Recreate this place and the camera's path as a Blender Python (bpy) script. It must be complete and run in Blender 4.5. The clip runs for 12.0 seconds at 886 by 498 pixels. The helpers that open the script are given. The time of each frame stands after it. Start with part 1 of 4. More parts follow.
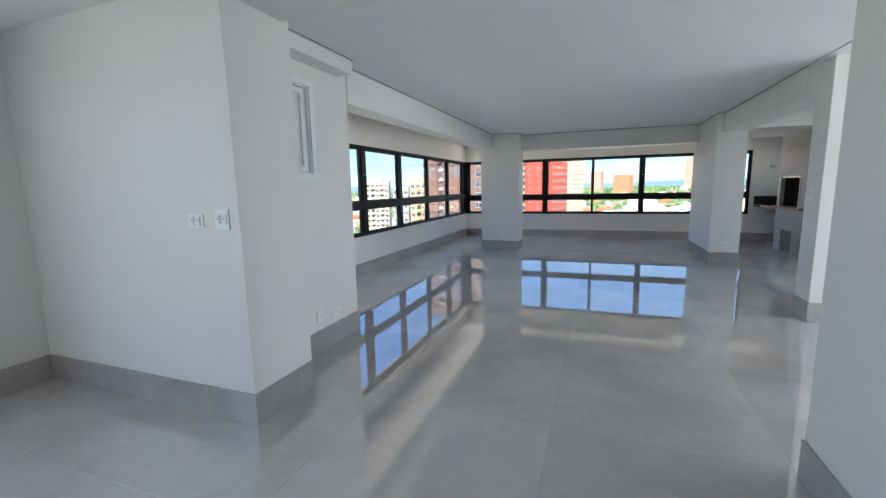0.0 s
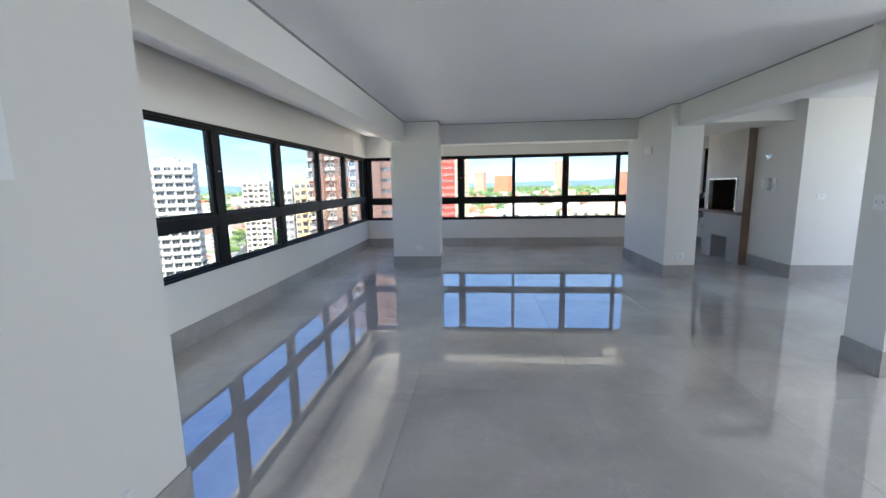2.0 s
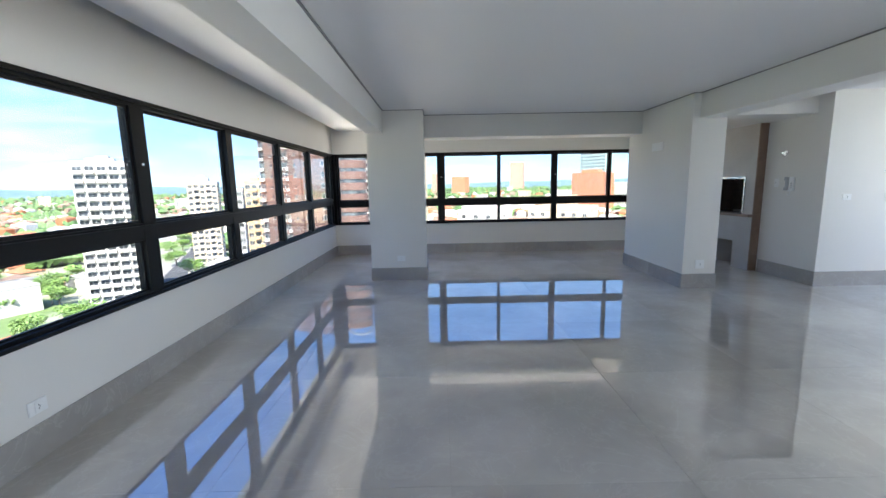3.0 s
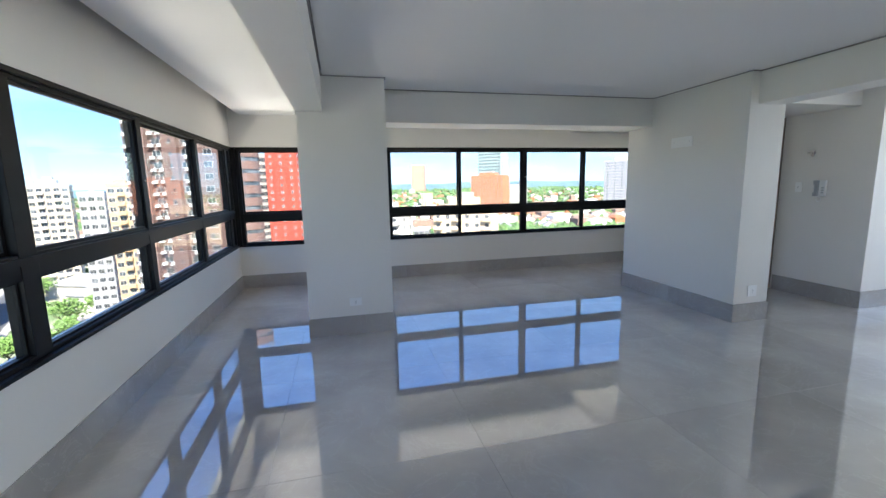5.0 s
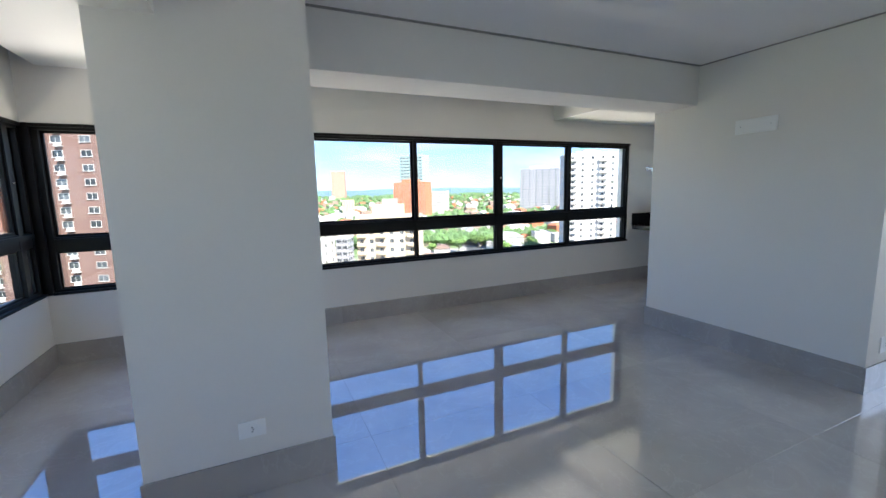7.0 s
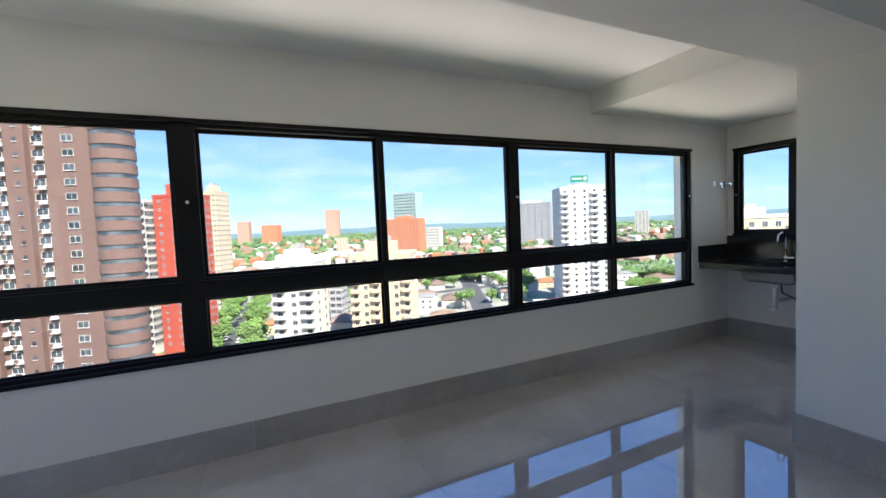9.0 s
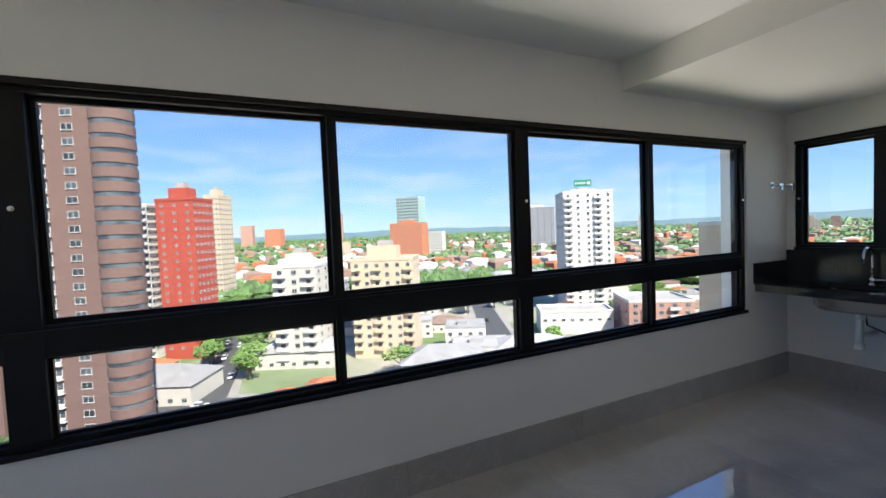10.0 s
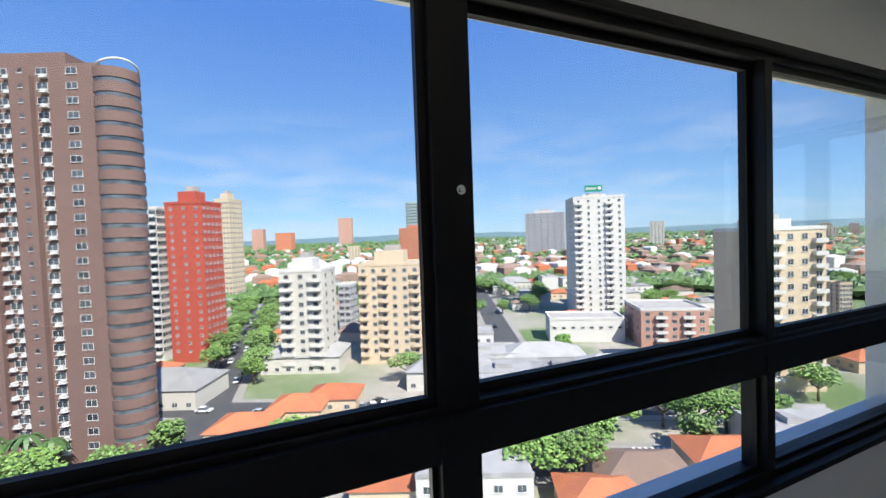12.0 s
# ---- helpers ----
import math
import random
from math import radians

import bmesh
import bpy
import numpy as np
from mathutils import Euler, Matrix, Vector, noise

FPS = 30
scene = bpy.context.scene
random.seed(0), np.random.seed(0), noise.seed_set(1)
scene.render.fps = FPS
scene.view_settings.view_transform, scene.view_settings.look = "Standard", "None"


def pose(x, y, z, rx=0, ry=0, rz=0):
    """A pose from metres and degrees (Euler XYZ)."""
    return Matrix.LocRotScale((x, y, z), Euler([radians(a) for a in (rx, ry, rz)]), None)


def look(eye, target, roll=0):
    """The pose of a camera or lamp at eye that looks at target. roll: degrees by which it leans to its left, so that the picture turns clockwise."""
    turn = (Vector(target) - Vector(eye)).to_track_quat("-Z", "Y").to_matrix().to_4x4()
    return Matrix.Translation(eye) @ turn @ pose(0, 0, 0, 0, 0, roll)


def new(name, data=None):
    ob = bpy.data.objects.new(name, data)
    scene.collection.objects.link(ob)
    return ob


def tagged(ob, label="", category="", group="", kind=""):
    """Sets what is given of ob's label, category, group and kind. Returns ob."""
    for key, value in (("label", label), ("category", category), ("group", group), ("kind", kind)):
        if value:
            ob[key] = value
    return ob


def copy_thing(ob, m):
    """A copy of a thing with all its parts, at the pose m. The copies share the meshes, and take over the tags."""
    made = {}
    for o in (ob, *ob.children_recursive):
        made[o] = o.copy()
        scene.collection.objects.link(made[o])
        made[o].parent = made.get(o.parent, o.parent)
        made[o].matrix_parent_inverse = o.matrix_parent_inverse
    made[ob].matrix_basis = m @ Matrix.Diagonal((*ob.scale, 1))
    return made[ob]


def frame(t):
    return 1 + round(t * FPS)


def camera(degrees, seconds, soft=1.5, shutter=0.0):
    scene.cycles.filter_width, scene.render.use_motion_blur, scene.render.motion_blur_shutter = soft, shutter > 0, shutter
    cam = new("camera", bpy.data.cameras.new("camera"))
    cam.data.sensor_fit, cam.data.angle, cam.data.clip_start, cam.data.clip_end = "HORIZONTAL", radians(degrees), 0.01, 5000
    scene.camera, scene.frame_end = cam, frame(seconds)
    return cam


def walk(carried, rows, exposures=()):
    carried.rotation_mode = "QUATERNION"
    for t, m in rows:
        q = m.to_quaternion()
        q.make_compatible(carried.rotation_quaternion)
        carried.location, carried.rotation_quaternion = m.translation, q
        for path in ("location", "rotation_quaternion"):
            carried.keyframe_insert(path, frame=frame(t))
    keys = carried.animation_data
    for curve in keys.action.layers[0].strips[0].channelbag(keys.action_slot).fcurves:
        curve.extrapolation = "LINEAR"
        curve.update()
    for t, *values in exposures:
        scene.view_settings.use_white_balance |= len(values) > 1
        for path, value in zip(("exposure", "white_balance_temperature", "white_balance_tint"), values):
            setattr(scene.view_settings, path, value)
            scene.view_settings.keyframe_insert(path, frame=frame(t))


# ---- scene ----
cam = camera(93.9, 12.0)
PATH = [
    (0, (0.494, -0.453, 1.446), (-0.203, 1.399, 1.151), -1.2),
    (0.5, (0.28, 0.01, 1.447), (-0.279, 1.908, 1.152), -1.3),
    (1, (0.058, 0.48, 1.477), (-0.365, 2.411, 1.175), -1.2),
    (1.5, (-0.168, 0.98, 1.494), (-0.466, 2.934, 1.188), -1.2),
    (2, (-0.423, 1.479, 1.491), (-0.612, 3.446, 1.185), -1.1),
    (2.5, (-0.657, 1.981, 1.469), (-0.747, 3.955, 1.164), -1.1),
    (3, (-0.959, 2.489, 1.48), (-0.948, 4.466, 1.174), -1.1),
    (5, (-1.674, 4.61, 1.533), (-1.207, 6.531, 1.23), -1.2),
    (5.5, (-1.732, 5.178, 1.537), (-1.144, 7.065, 1.235), -1.1),
    (6, (-1.701, 5.744, 1.526), (-1.012, 7.597, 1.223), -1.2),
    (6.5, (-1.651, 6.282, 1.515), (-0.882, 8.104, 1.221), -1.3),
    (7, (-1.485, 6.752, 1.512), (-0.67, 8.557, 1.232), -1.3),
    (9, (-0.599, 8.536, 1.434), (0.252, 10.343, 1.324), -2.5),
    (9.5, (-0.342, 8.939, 1.457), (0.508, 10.747, 1.369), -2.6),
    (10, (-0.074, 9.339, 1.493), (0.766, 11.152, 1.404), -2.4),
    (10.5, (0.21, 9.705, 1.527), (1.035, 11.525, 1.431), -2.3),
    (11, (0.501, 10.053, 1.553), (1.321, 11.875, 1.467), -2.2),
    (11.5, (0.789, 10.385, 1.558), (1.599, 12.212, 1.485), -2.1),
    (12, (1.129, 10.691, 1.558), (1.929, 12.522, 1.494), -2.0),
]
walk(cam, [(t, look(eye, target, roll)) for t, eye, target, roll in PATH],
     exposures=[(0, 2.3, 6150, 12), (3.2, 2.45, 6100, 12), (5, 2.45, 6100, 12), (7, 2.4, 6050, 12), (9, 2.0, 6200, 12), (10.5, 1.6, 6200, 13), (12, 1.45, 6000, 13)])

# ---- daylight ----
SUN_AZ, SUN_EL = radians(170), radians(48)   # compass-like: 0 is +y, turning towards +x
world = bpy.data.worlds.new("sky")
scene.world = world
world.use_nodes = True
wn, wl = world.node_tree.nodes, world.node_tree.links
wn.clear()
w_out = wn.new("ShaderNodeOutputWorld")
w_bg = wn.new("ShaderNodeBackground")
w_bg.inputs["Strength"].default_value = 0.098
sky = wn.new("ShaderNodeTexSky")
sky.sky_type = "NISHITA"
sky.sun_disc = False
sky.sun_elevation = SUN_EL
sky.sun_rotation = SUN_AZ
sky.air_density, sky.dust_density, sky.ozone_density = 0.8, 0.1, 3.0
w_tc = wn.new("ShaderNodeTexCoord")
w_map = wn.new("ShaderNodeMapping")
w_map.inputs["Scale"].default_value = (1.0, 1.0, 5.0)
w_noise = wn.new("ShaderNodeTexNoise")
w_noise.inputs["Scale"].default_value = 5.0
w_noise.inputs["Detail"].default_value = 9.0
w_noise.inputs["Roughness"].default_value = 0.6
w_ramp = wn.new("ShaderNodeValToRGB")
w_ramp.color_ramp.elements[0].position = 0.46
w_ramp.color_ramp.elements[1].position = 0.78
w_mix = wn.new("ShaderNodeMix")
w_mix.data_type = "RGBA"
w_mix.inputs["B"].default_value = (4.4, 4.8, 5.4, 1)
wl.new(w_tc.outputs["Generated"], w_map.inputs["Vector"])
wl.new(w_map.outputs["Vector"], w_noise.inputs["Vector"])
wl.new(w_noise.outputs["Fac"], w_ramp.inputs["Fac"])
w_sep = wn.new("ShaderNodeSeparateXYZ")
wl.new(w_tc.outputs["Generated"], w_sep.inputs["Vector"])
w_low = wn.new("ShaderNodeMapRange")
w_low.inputs["From Min"].default_value, w_low.inputs["From Max"].default_value = 0.30, 0.04
wl.new(w_sep.outputs["Z"], w_low.inputs["Value"])
w_fac = wn.new("ShaderNodeMath")
w_fac.operation = "MULTIPLY"
wl.new(w_ramp.outputs["Color"], w_fac.inputs[0])
wl.new(w_low.outputs["Result"], w_fac.inputs[1])
wl.new(w_fac.outputs["Value"], w_mix.inputs["Factor"])
w_grad = wn.new("ShaderNodeValToRGB")       # clear-day blue, paler towards the horizon
w_grad.color_ramp.elements[0].position, w_grad.color_ramp.elements[0].color = 0.0, (0.34, 0.62, 0.90, 1)
w_grad.color_ramp.elements[1].position, w_grad.color_ramp.elements[1].color = 0.45, (0.12, 0.33, 0.92, 1)
w_gain = wn.new("ShaderNodeVectorMath")
w_gain.operation = "SCALE"
w_gain.inputs["Scale"].default_value = 5.2
w_blue = wn.new("ShaderNodeMix")
w_blue.data_type = "RGBA"
w_blue.inputs["Factor"].default_value = 0.72
wl.new(w_sep.outputs["Z"], w_grad.inputs["Fac"])
wl.new(w_grad.outputs["Color"], w_gain.inputs[0])
wl.new(sky.outputs["Color"], w_blue.inputs["A"])
wl.new(w_gain.outputs["Vector"], w_blue.inputs["B"])
wl.new(w_blue.outputs["Result"], w_mix.inputs["A"])
wl.new(w_mix.outputs["Result"], w_bg.inputs["Color"])
wl.new(w_bg.outputs["Background"], w_out.inputs["Surface"])

# adds an unseen area lamp that stands in for daylight
def fill_strip(x, y, z, length, depth, watts, towards, color=(0.86, 0.94, 1.0)):
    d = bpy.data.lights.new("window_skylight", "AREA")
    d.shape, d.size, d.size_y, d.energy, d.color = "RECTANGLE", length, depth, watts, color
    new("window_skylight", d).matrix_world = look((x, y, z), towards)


# added lamps below the sills outside stand in for light off the sunlit streets
WARM = (1.0, 0.90, 0.77)
fill_strip(0.4, 18.0, -5.5, 10.0, 4.0, 230, (0.4, 11.6, 1.5), WARM)
fill_strip(-9.7, 7.4, -5.5, 10.0, 4.0, 230, (-3.3, 7.4, 1.5), WARM)
# fill lamps added in assumed openings of the entry and side room, never faced
fill_strip(-3.5, -1.6, 1.45, 2.6, 1.9, 6, (0, -1.6, 1.45))
fill_strip(7.15, 3.3, 1.5, 2.4, 1.7, 23, (0, 3.3, 1.5))
fill_strip(7.15, 6.5, 1.5, 2.4, 1.7, 7, (0, 6.5, 1.5))

sun_data = bpy.data.lights.new("sun", "SUN")
sun_data.energy = 5.0
sun_data.angle = radians(0.5)
sun_data.color = (1.0, 0.92, 0.79)
sun = new("sun", sun_data)
sun.matrix_world = look((math.sin(SUN_AZ) * math.cos(SUN_EL) * 100, math.cos(SUN_AZ) * math.cos(SUN_EL) * 100, math.sin(SUN_EL) * 100), (0, 0, 0))


# ---- materials ----
def material(name, color, rough=0.5, metal=0.0, color2=None, scale=4.0, grain=0.0, grain_scale=150.0,
             bump=0.0, bump_scale=60.0, spread=0.5, random_tone=0.0, coord="Object", detail=6.0, spec=0.5, coat=0.0):
    m = bpy.data.materials.new(name)
    m.use_nodes = True
    n, l = m.node_tree.nodes, m.node_tree.links
    b = n["Principled BSDF"]
    b.inputs["Base Color"].default_value = (*color, 1)
    b.inputs["Roughness"].default_value = rough
    b.inputs["Metallic"].default_value = metal
    b.inputs["Specular IOR Level"].default_value = spec
    b.inputs["Coat Weight"].default_value = coat
    b.inputs["Coat Roughness"].default_value = 0.02
    tc = n.new("ShaderNodeTexCoord")
    out = None
    if color2 is not None:
        noise_node = n.new("ShaderNodeTexNoise")
        noise_node.inputs["Scale"].default_value = scale
        noise_node.inputs["Detail"].default_value = detail
        noise_node.inputs["Distortion"].default_value = 0.6
        l.new(tc.outputs[coord], noise_node.inputs["Vector"])
        ramp = n.new("ShaderNodeValToRGB")
        ramp.color_ramp.elements[0].position = 0.5 - spread / 2
        ramp.color_ramp.elements[1].position = 0.5 + spread / 2
        ramp.color_ramp.elements[0].color = (*color, 1)
        ramp.color_ramp.elements[1].color = (*color2, 1)
        l.new(noise_node.outputs["Fac"], ramp.inputs["Fac"])
        out = ramp.outputs["Color"]
    if grain:
        fine = n.new("ShaderNodeTexNoise")
        fine.inputs["Scale"].default_value = grain_scale
        fine.inputs["Detail"].default_value = 3.0
        l.new(tc.outputs[coord], fine.inputs["Vector"])
        rng = n.new("ShaderNodeMapRange")
        rng.inputs["To Min"].default_value = 1 - grain
        rng.inputs["To Max"].default_value = 1 + grain
        l.new(fine.outputs["Fac"], rng.inputs["Value"])
        mul = n.new("ShaderNodeMix")
        mul.data_type, mul.blend_type = "RGBA", "MULTIPLY"
        mul.inputs["Factor"].default_value = 1
        if out is not None:
            l.new(out, mul.inputs["A"])
        else:
            mul.inputs["A"].default_value = (*color, 1)
        l.new(rng.outputs["Result"], mul.inputs["B"])
        out = mul.outputs["Result"]
    if random_tone:
        info = n.new("ShaderNodeObjectInfo")
        rr = n.new("ShaderNodeMapRange")
        rr.inputs["To Min"].default_value = 1 - random_tone
        rr.inputs["To Max"].default_value = 1 + random_tone
        l.new(info.outputs["Random"], rr.inputs["Value"])
        mul2 = n.new("ShaderNodeMix")
        mul2.data_type, mul2.blend_type = "RGBA", "MULTIPLY"
        mul2.inputs["Factor"].default_value = 1
        if out is not None:
            l.new(out, mul2.inputs["A"])
        else:
            mul2.inputs["A"].default_value = (*color, 1)
        l.new(rr.outputs["Result"], mul2.inputs["B"])
        out = mul2.outputs["Result"]
    if out is not None:
        l.new(out, b.inputs["Base Color"])
    if bump:
        bn = n.new("ShaderNodeTexNoise")
        bn.inputs["Scale"].default_value = bump_scale
        bn.inputs["Detail"].default_value = 4.0
        l.new(tc.outputs[coord], bn.inputs["Vector"])
        bp = n.new("ShaderNodeBump")
        bp.inputs["Strength"].default_value = bump
        bp.inputs["Distance"].default_value = 0.01
        l.new(bn.outputs["Fac"], bp.inputs["Height"])
        l.new(bp.outputs["Normal"], b.inputs["Normal"])
    return m


def glass_material(name, tint, rough=0.0):
    m = bpy.data.materials.new(name)
    m.use_nodes = True
    n, l = m.node_tree.nodes, m.node_tree.links
    n.remove(n["Principled BSDF"])
    clear = n.new("ShaderNodeBsdfTransparent")
    clear.inputs["Color"].default_value = (*tint, 1)
    gloss = n.new("ShaderNodeBsdfGlossy")
    gloss.inputs["Roughness"].default_value = rough
    facing = n.new("ShaderNodeLayerWeight")
    facing.inputs["Blend"].default_value = 0.5
    curve = n.new("ShaderNodeMath")
    curve.operation = "POWER"
    curve.inputs[1].default_value = 5.0
    gain = n.new("ShaderNodeMath")
    gain.operation = "MULTIPLY_ADD"
    gain.inputs[1].default_value, gain.inputs[2].default_value = 0.9, 0.035
    l.new(facing.outputs["Facing"], curve.inputs[0])
    l.new(curve.outputs["Value"], gain.inputs[0])
    mix = n.new("ShaderNodeMixShader")
    l.new(gain.outputs["Value"], mix.inputs["Fac"])
    l.new(clear.outputs["BSDF"], mix.inputs[1])
    l.new(gloss.outputs["BSDF"], mix.inputs[2])
    l.new(mix.outputs["Shader"], n["Material Output"].inputs["Surface"])
    return m


def polished_stone(name, dark, light, rough):
    """Polished porcelain: soft clouds, thin paler veins and a tone of its own for each piece."""
    m = material(name, dark, rough, color2=light, scale=1.1, spread=0.36, random_tone=0.06, grain=0.06, grain_scale=9.0, coord="Object", spec=1.0)
    n, l = m.node_tree.nodes, m.node_tree.links
    b = n["Principled BSDF"]
    tc = n.new("ShaderNodeNewGeometry")
    for node in list(n):
        if node.type == "TEX_NOISE":
            for link in list(node.inputs["Vector"].links):
                l.remove(link)
            l.new(tc.outputs["Position"], node.inputs["Vector"])
    wob = n.new("ShaderNodeTexNoise")
    wob.inputs["Scale"].default_value = 2.2
    wob.inputs["Detail"].default_value = 8
    wob.inputs["Roughness"].default_value = 0.62
    wob.inputs["Distortion"].default_value = 1.4
    l.new(tc.outputs["Position"], wob.inputs["Vector"])
    vein = n.new("ShaderNodeValToRGB")
    e = vein.color_ramp.elements
    e[0].position, e[0].color = 0.485, (0, 0, 0, 1)
    e[1].position, e[1].color = 0.515, (0, 0, 0, 1)
    mid = vein.color_ramp.elements.new(0.5)
    mid.color = (1, 1, 1, 1)
    l.new(wob.outputs["Fac"], vein.inputs["Fac"])
    old = b.inputs["Base Color"].links[0].from_socket
    mix = n.new("ShaderNodeMix")
    mix.data_type, mix.blend_type = "RGBA", "SCREEN"
    sc = n.new("ShaderNodeMath")
    sc.operation = "MULTIPLY"
    sc.inputs[1].default_value = 0.10
    l.new(vein.outputs["Color"], sc.inputs[0])
    l.new(sc.outputs["Value"], mix.inputs["Factor"])
    l.new(old, mix.inputs["A"])
    mix.inputs["B"].default_value = (0.8, 0.76, 0.7, 1)
    l.new(mix.outputs["Result"], b.inputs["Base Color"])
    return m


M_WALL = material("wall_paint", (0.80, 0.775, 0.73), 0.5, color2=(0.83, 0.805, 0.76), scale=0.8, grain=0.015, grain_scale=80, bump=0.06, bump_scale=220)
M_CEIL = material("ceiling_paint", (0.86, 0.84, 0.82), 0.8, color2=(0.88, 0.86, 0.84), scale=0.5, bump=0.03, bump_scale=180)
# dark tone that paints the shade inside the ceiling's gap
M_GAP_SHADE = material("painted_gap_shade", (0.10, 0.10, 0.10), 0.9)
M_TILE = polished_stone("polished_porcelain", (0.44, 0.415, 0.39), (0.57, 0.545, 0.52), 0.012)
M_TILE.node_tree.nodes["Principled BSDF"].inputs["IOR"].default_value = 2.3
M_GROUT = material("grout", (0.30, 0.285, 0.265), 0.9, grain=0.1)
M_BASE = polished_stone("baseboard_porcelain", (0.33, 0.31, 0.295), (0.43, 0.41, 0.39), 0.25)
M_FRAME = material("black_aluminium", (0.007, 0.0065, 0.007), 0.45, grain=0.1, grain_scale=400, spec=0.25)
M_GASKET = material("black_rubber", (0.01, 0.01, 0.01), 0.8)
M_GLASS = glass_material("window_glass", (0.80, 0.815, 0.81))
M_FROST = material("frosted_glass", (0.92, 0.95, 0.97), 0.45)
M_FROST.node_tree.nodes["Principled BSDF"].inputs["Transmission Weight"].default_value = 1.0
# grey of the strips that draw the ceiling gap's shadow line
M_SHADOW_LINE = material("grey_shadow_line", (0.30, 0.29, 0.28), 0.6, grain=0.05)
M_WHITE = material("white_lacquer", (0.88, 0.88, 0.87), 0.3, grain=0.02)
M_PLASTIC = material("white_plastic", (0.90, 0.90, 0.89), 0.28, grain=0.02)
M_GREYP = material("grey_plastic", (0.45, 0.46, 0.48), 0.4, grain=0.03)
M_DARK = material("dark_socket", (0.05, 0.05, 0.05), 0.5)
M_CHROME = material("chrome", (0.75, 0.75, 0.76), 0.08, metal=1.0)
M_STEEL = material("brushed_steel", (0.55, 0.55, 0.55), 0.25, metal=1.0, grain=0.08, grain_scale=300)
M_GRANITE = material("black_granite", (0.010, 0.010, 0.011), 0.12, color2=(0.03, 0.03, 0.032), scale=180, spread=0.3, grain=0.3, grain_scale=500)
M_BBQ = material("barbecue_cladding", (0.46, 0.44, 0.415), 0.35, color2=(0.56, 0.54, 0.51), scale=2.0, grain=0.05, grain_scale=40)
M_BROWN = material("brown_stone", (0.20, 0.13, 0.095), 0.3, color2=(0.29, 0.20, 0.15), scale=3.0, grain=0.12, grain_scale=30)
M_FIREBOX = material("firebrick_dark", (0.03, 0.02, 0.017), 0.9, color2=(0.06, 0.04, 0.03), scale=8, grain=0.2)
M_PVC = material("white_pvc", (0.75, 0.75, 0.73), 0.35, grain=0.02)
M_RUBBER = material("black_hose", (0.02, 0.02, 0.02), 0.5)


# ---- mesh helpers ----
def add_box(bm, x0, x1, y0, y1, z0, z1, mat_index=0):
    vs = [bm.verts.new(p) for p in ((x0, y0, z0), (x1, y0, z0), (x1, y1, z0), (x0, y1, z0), (x0, y0, z1), (x1, y0, z1), (x1, y1, z1), (x0, y1, z1))]
    fs = [bm.faces.new([vs[i] for i in q]) for q in ((3, 2, 1, 0), (4, 5, 6, 7), (0, 1, 5, 4), (1, 2, 6, 5), (2, 3, 7, 6), (3, 0, 4, 7))]
    for f in fs:
        f.material_index = mat_index
    return fs


def box_bm(x0, x1, y0, y1, z0, z1, bevel=0.0):
    bm = bmesh.new()
    add_box(bm, x0, x1, y0, y1, z0, z1)
    if bevel:
        bmesh.ops.bevel(bm, geom=bm.edges[:], offset=bevel, segments=2, affect="EDGES", profile=0.6)
    return bm


def add_tube(bm, a, b, r, seg=14, r2=None, cap=True, smooth=True):
    a, b = Vector(a), Vector(b)
    turn = (b - a).to_track_quat("Z", "Y")
    rings = []
    for p, rad in ((a, r), (b, r if r2 is None else r2)):
        rings.append([bm.verts.new(p + turn @ Vector((rad * math.cos(k * math.tau / seg), rad * math.sin(k * math.tau / seg), 0))) for k in range(seg)])
    for k in range(seg):
        f = bm.faces.new((rings[0][k], rings[0][(k + 1) % seg], rings[1][(k + 1) % seg], rings[1][k]))
        f.smooth = smooth
    if cap:
        bm.faces.new(rings[0][::-1])
        bm.faces.new(rings[1])


def add_pipe(bm, pts, r, seg=12):
    """A round pipe through the points, with mitred rings."""
    pts = [Vector(p) for p in pts]
    rings = []
    for i, p in enumerate(pts):
        d = (pts[min(i + 1, len(pts) - 1)] - pts[max(i - 1, 0)]).normalized()
        q = d.to_track_quat("Z", "Y")
        rings.append([bm.verts.new(p + q @ Vector((r * math.cos(k * math.tau / seg), r * math.sin(k * math.tau / seg), 0))) for k in range(seg)])
    for ra, rb in zip(rings, rings[1:]):
        best = min(range(seg), key=lambda s: sum((ra[k].co - rb[(k + s) % seg].co).length for k in range(0, seg, 3)))
        for k in range(seg):
            f = bm.faces.new((ra[k], ra[(k + 1) % seg], rb[(k + 1 + best) % seg], rb[(k + best) % seg]))
            f.smooth = True
    bm.faces.new(rings[0][::-1])
    bm.faces.new(rings[-1])


def mesh_of(name, bm, *mats):
    bmesh.ops.recalc_face_normals(bm, faces=bm.faces[:])
    me = bpy.data.meshes.new(name)
    bm.to_mesh(me)
    bm.free()
    for m in mats:
        me.materials.append(m)
    return me


def part(name, bm, mat, parent, label=""):
    mats = mat if isinstance(mat, (list, tuple)) else (mat,)
    ob = new(name, mesh_of(name, bm, *mats))
    ob.parent = parent
    if label:
        tagged(ob, label)
    return ob


def structure(name, bm, mat, label, category):
    mats = mat if isinstance(mat, (list, tuple)) else (mat,)
    return tagged(new(name, mesh_of(name, bm, *mats)), label, category, kind="structure")


def thing(name, label, category, m=None, group=""):
    ob = new(name)
    if m is not None:
        ob.matrix_basis = m
    return tagged(ob, label, category, group)


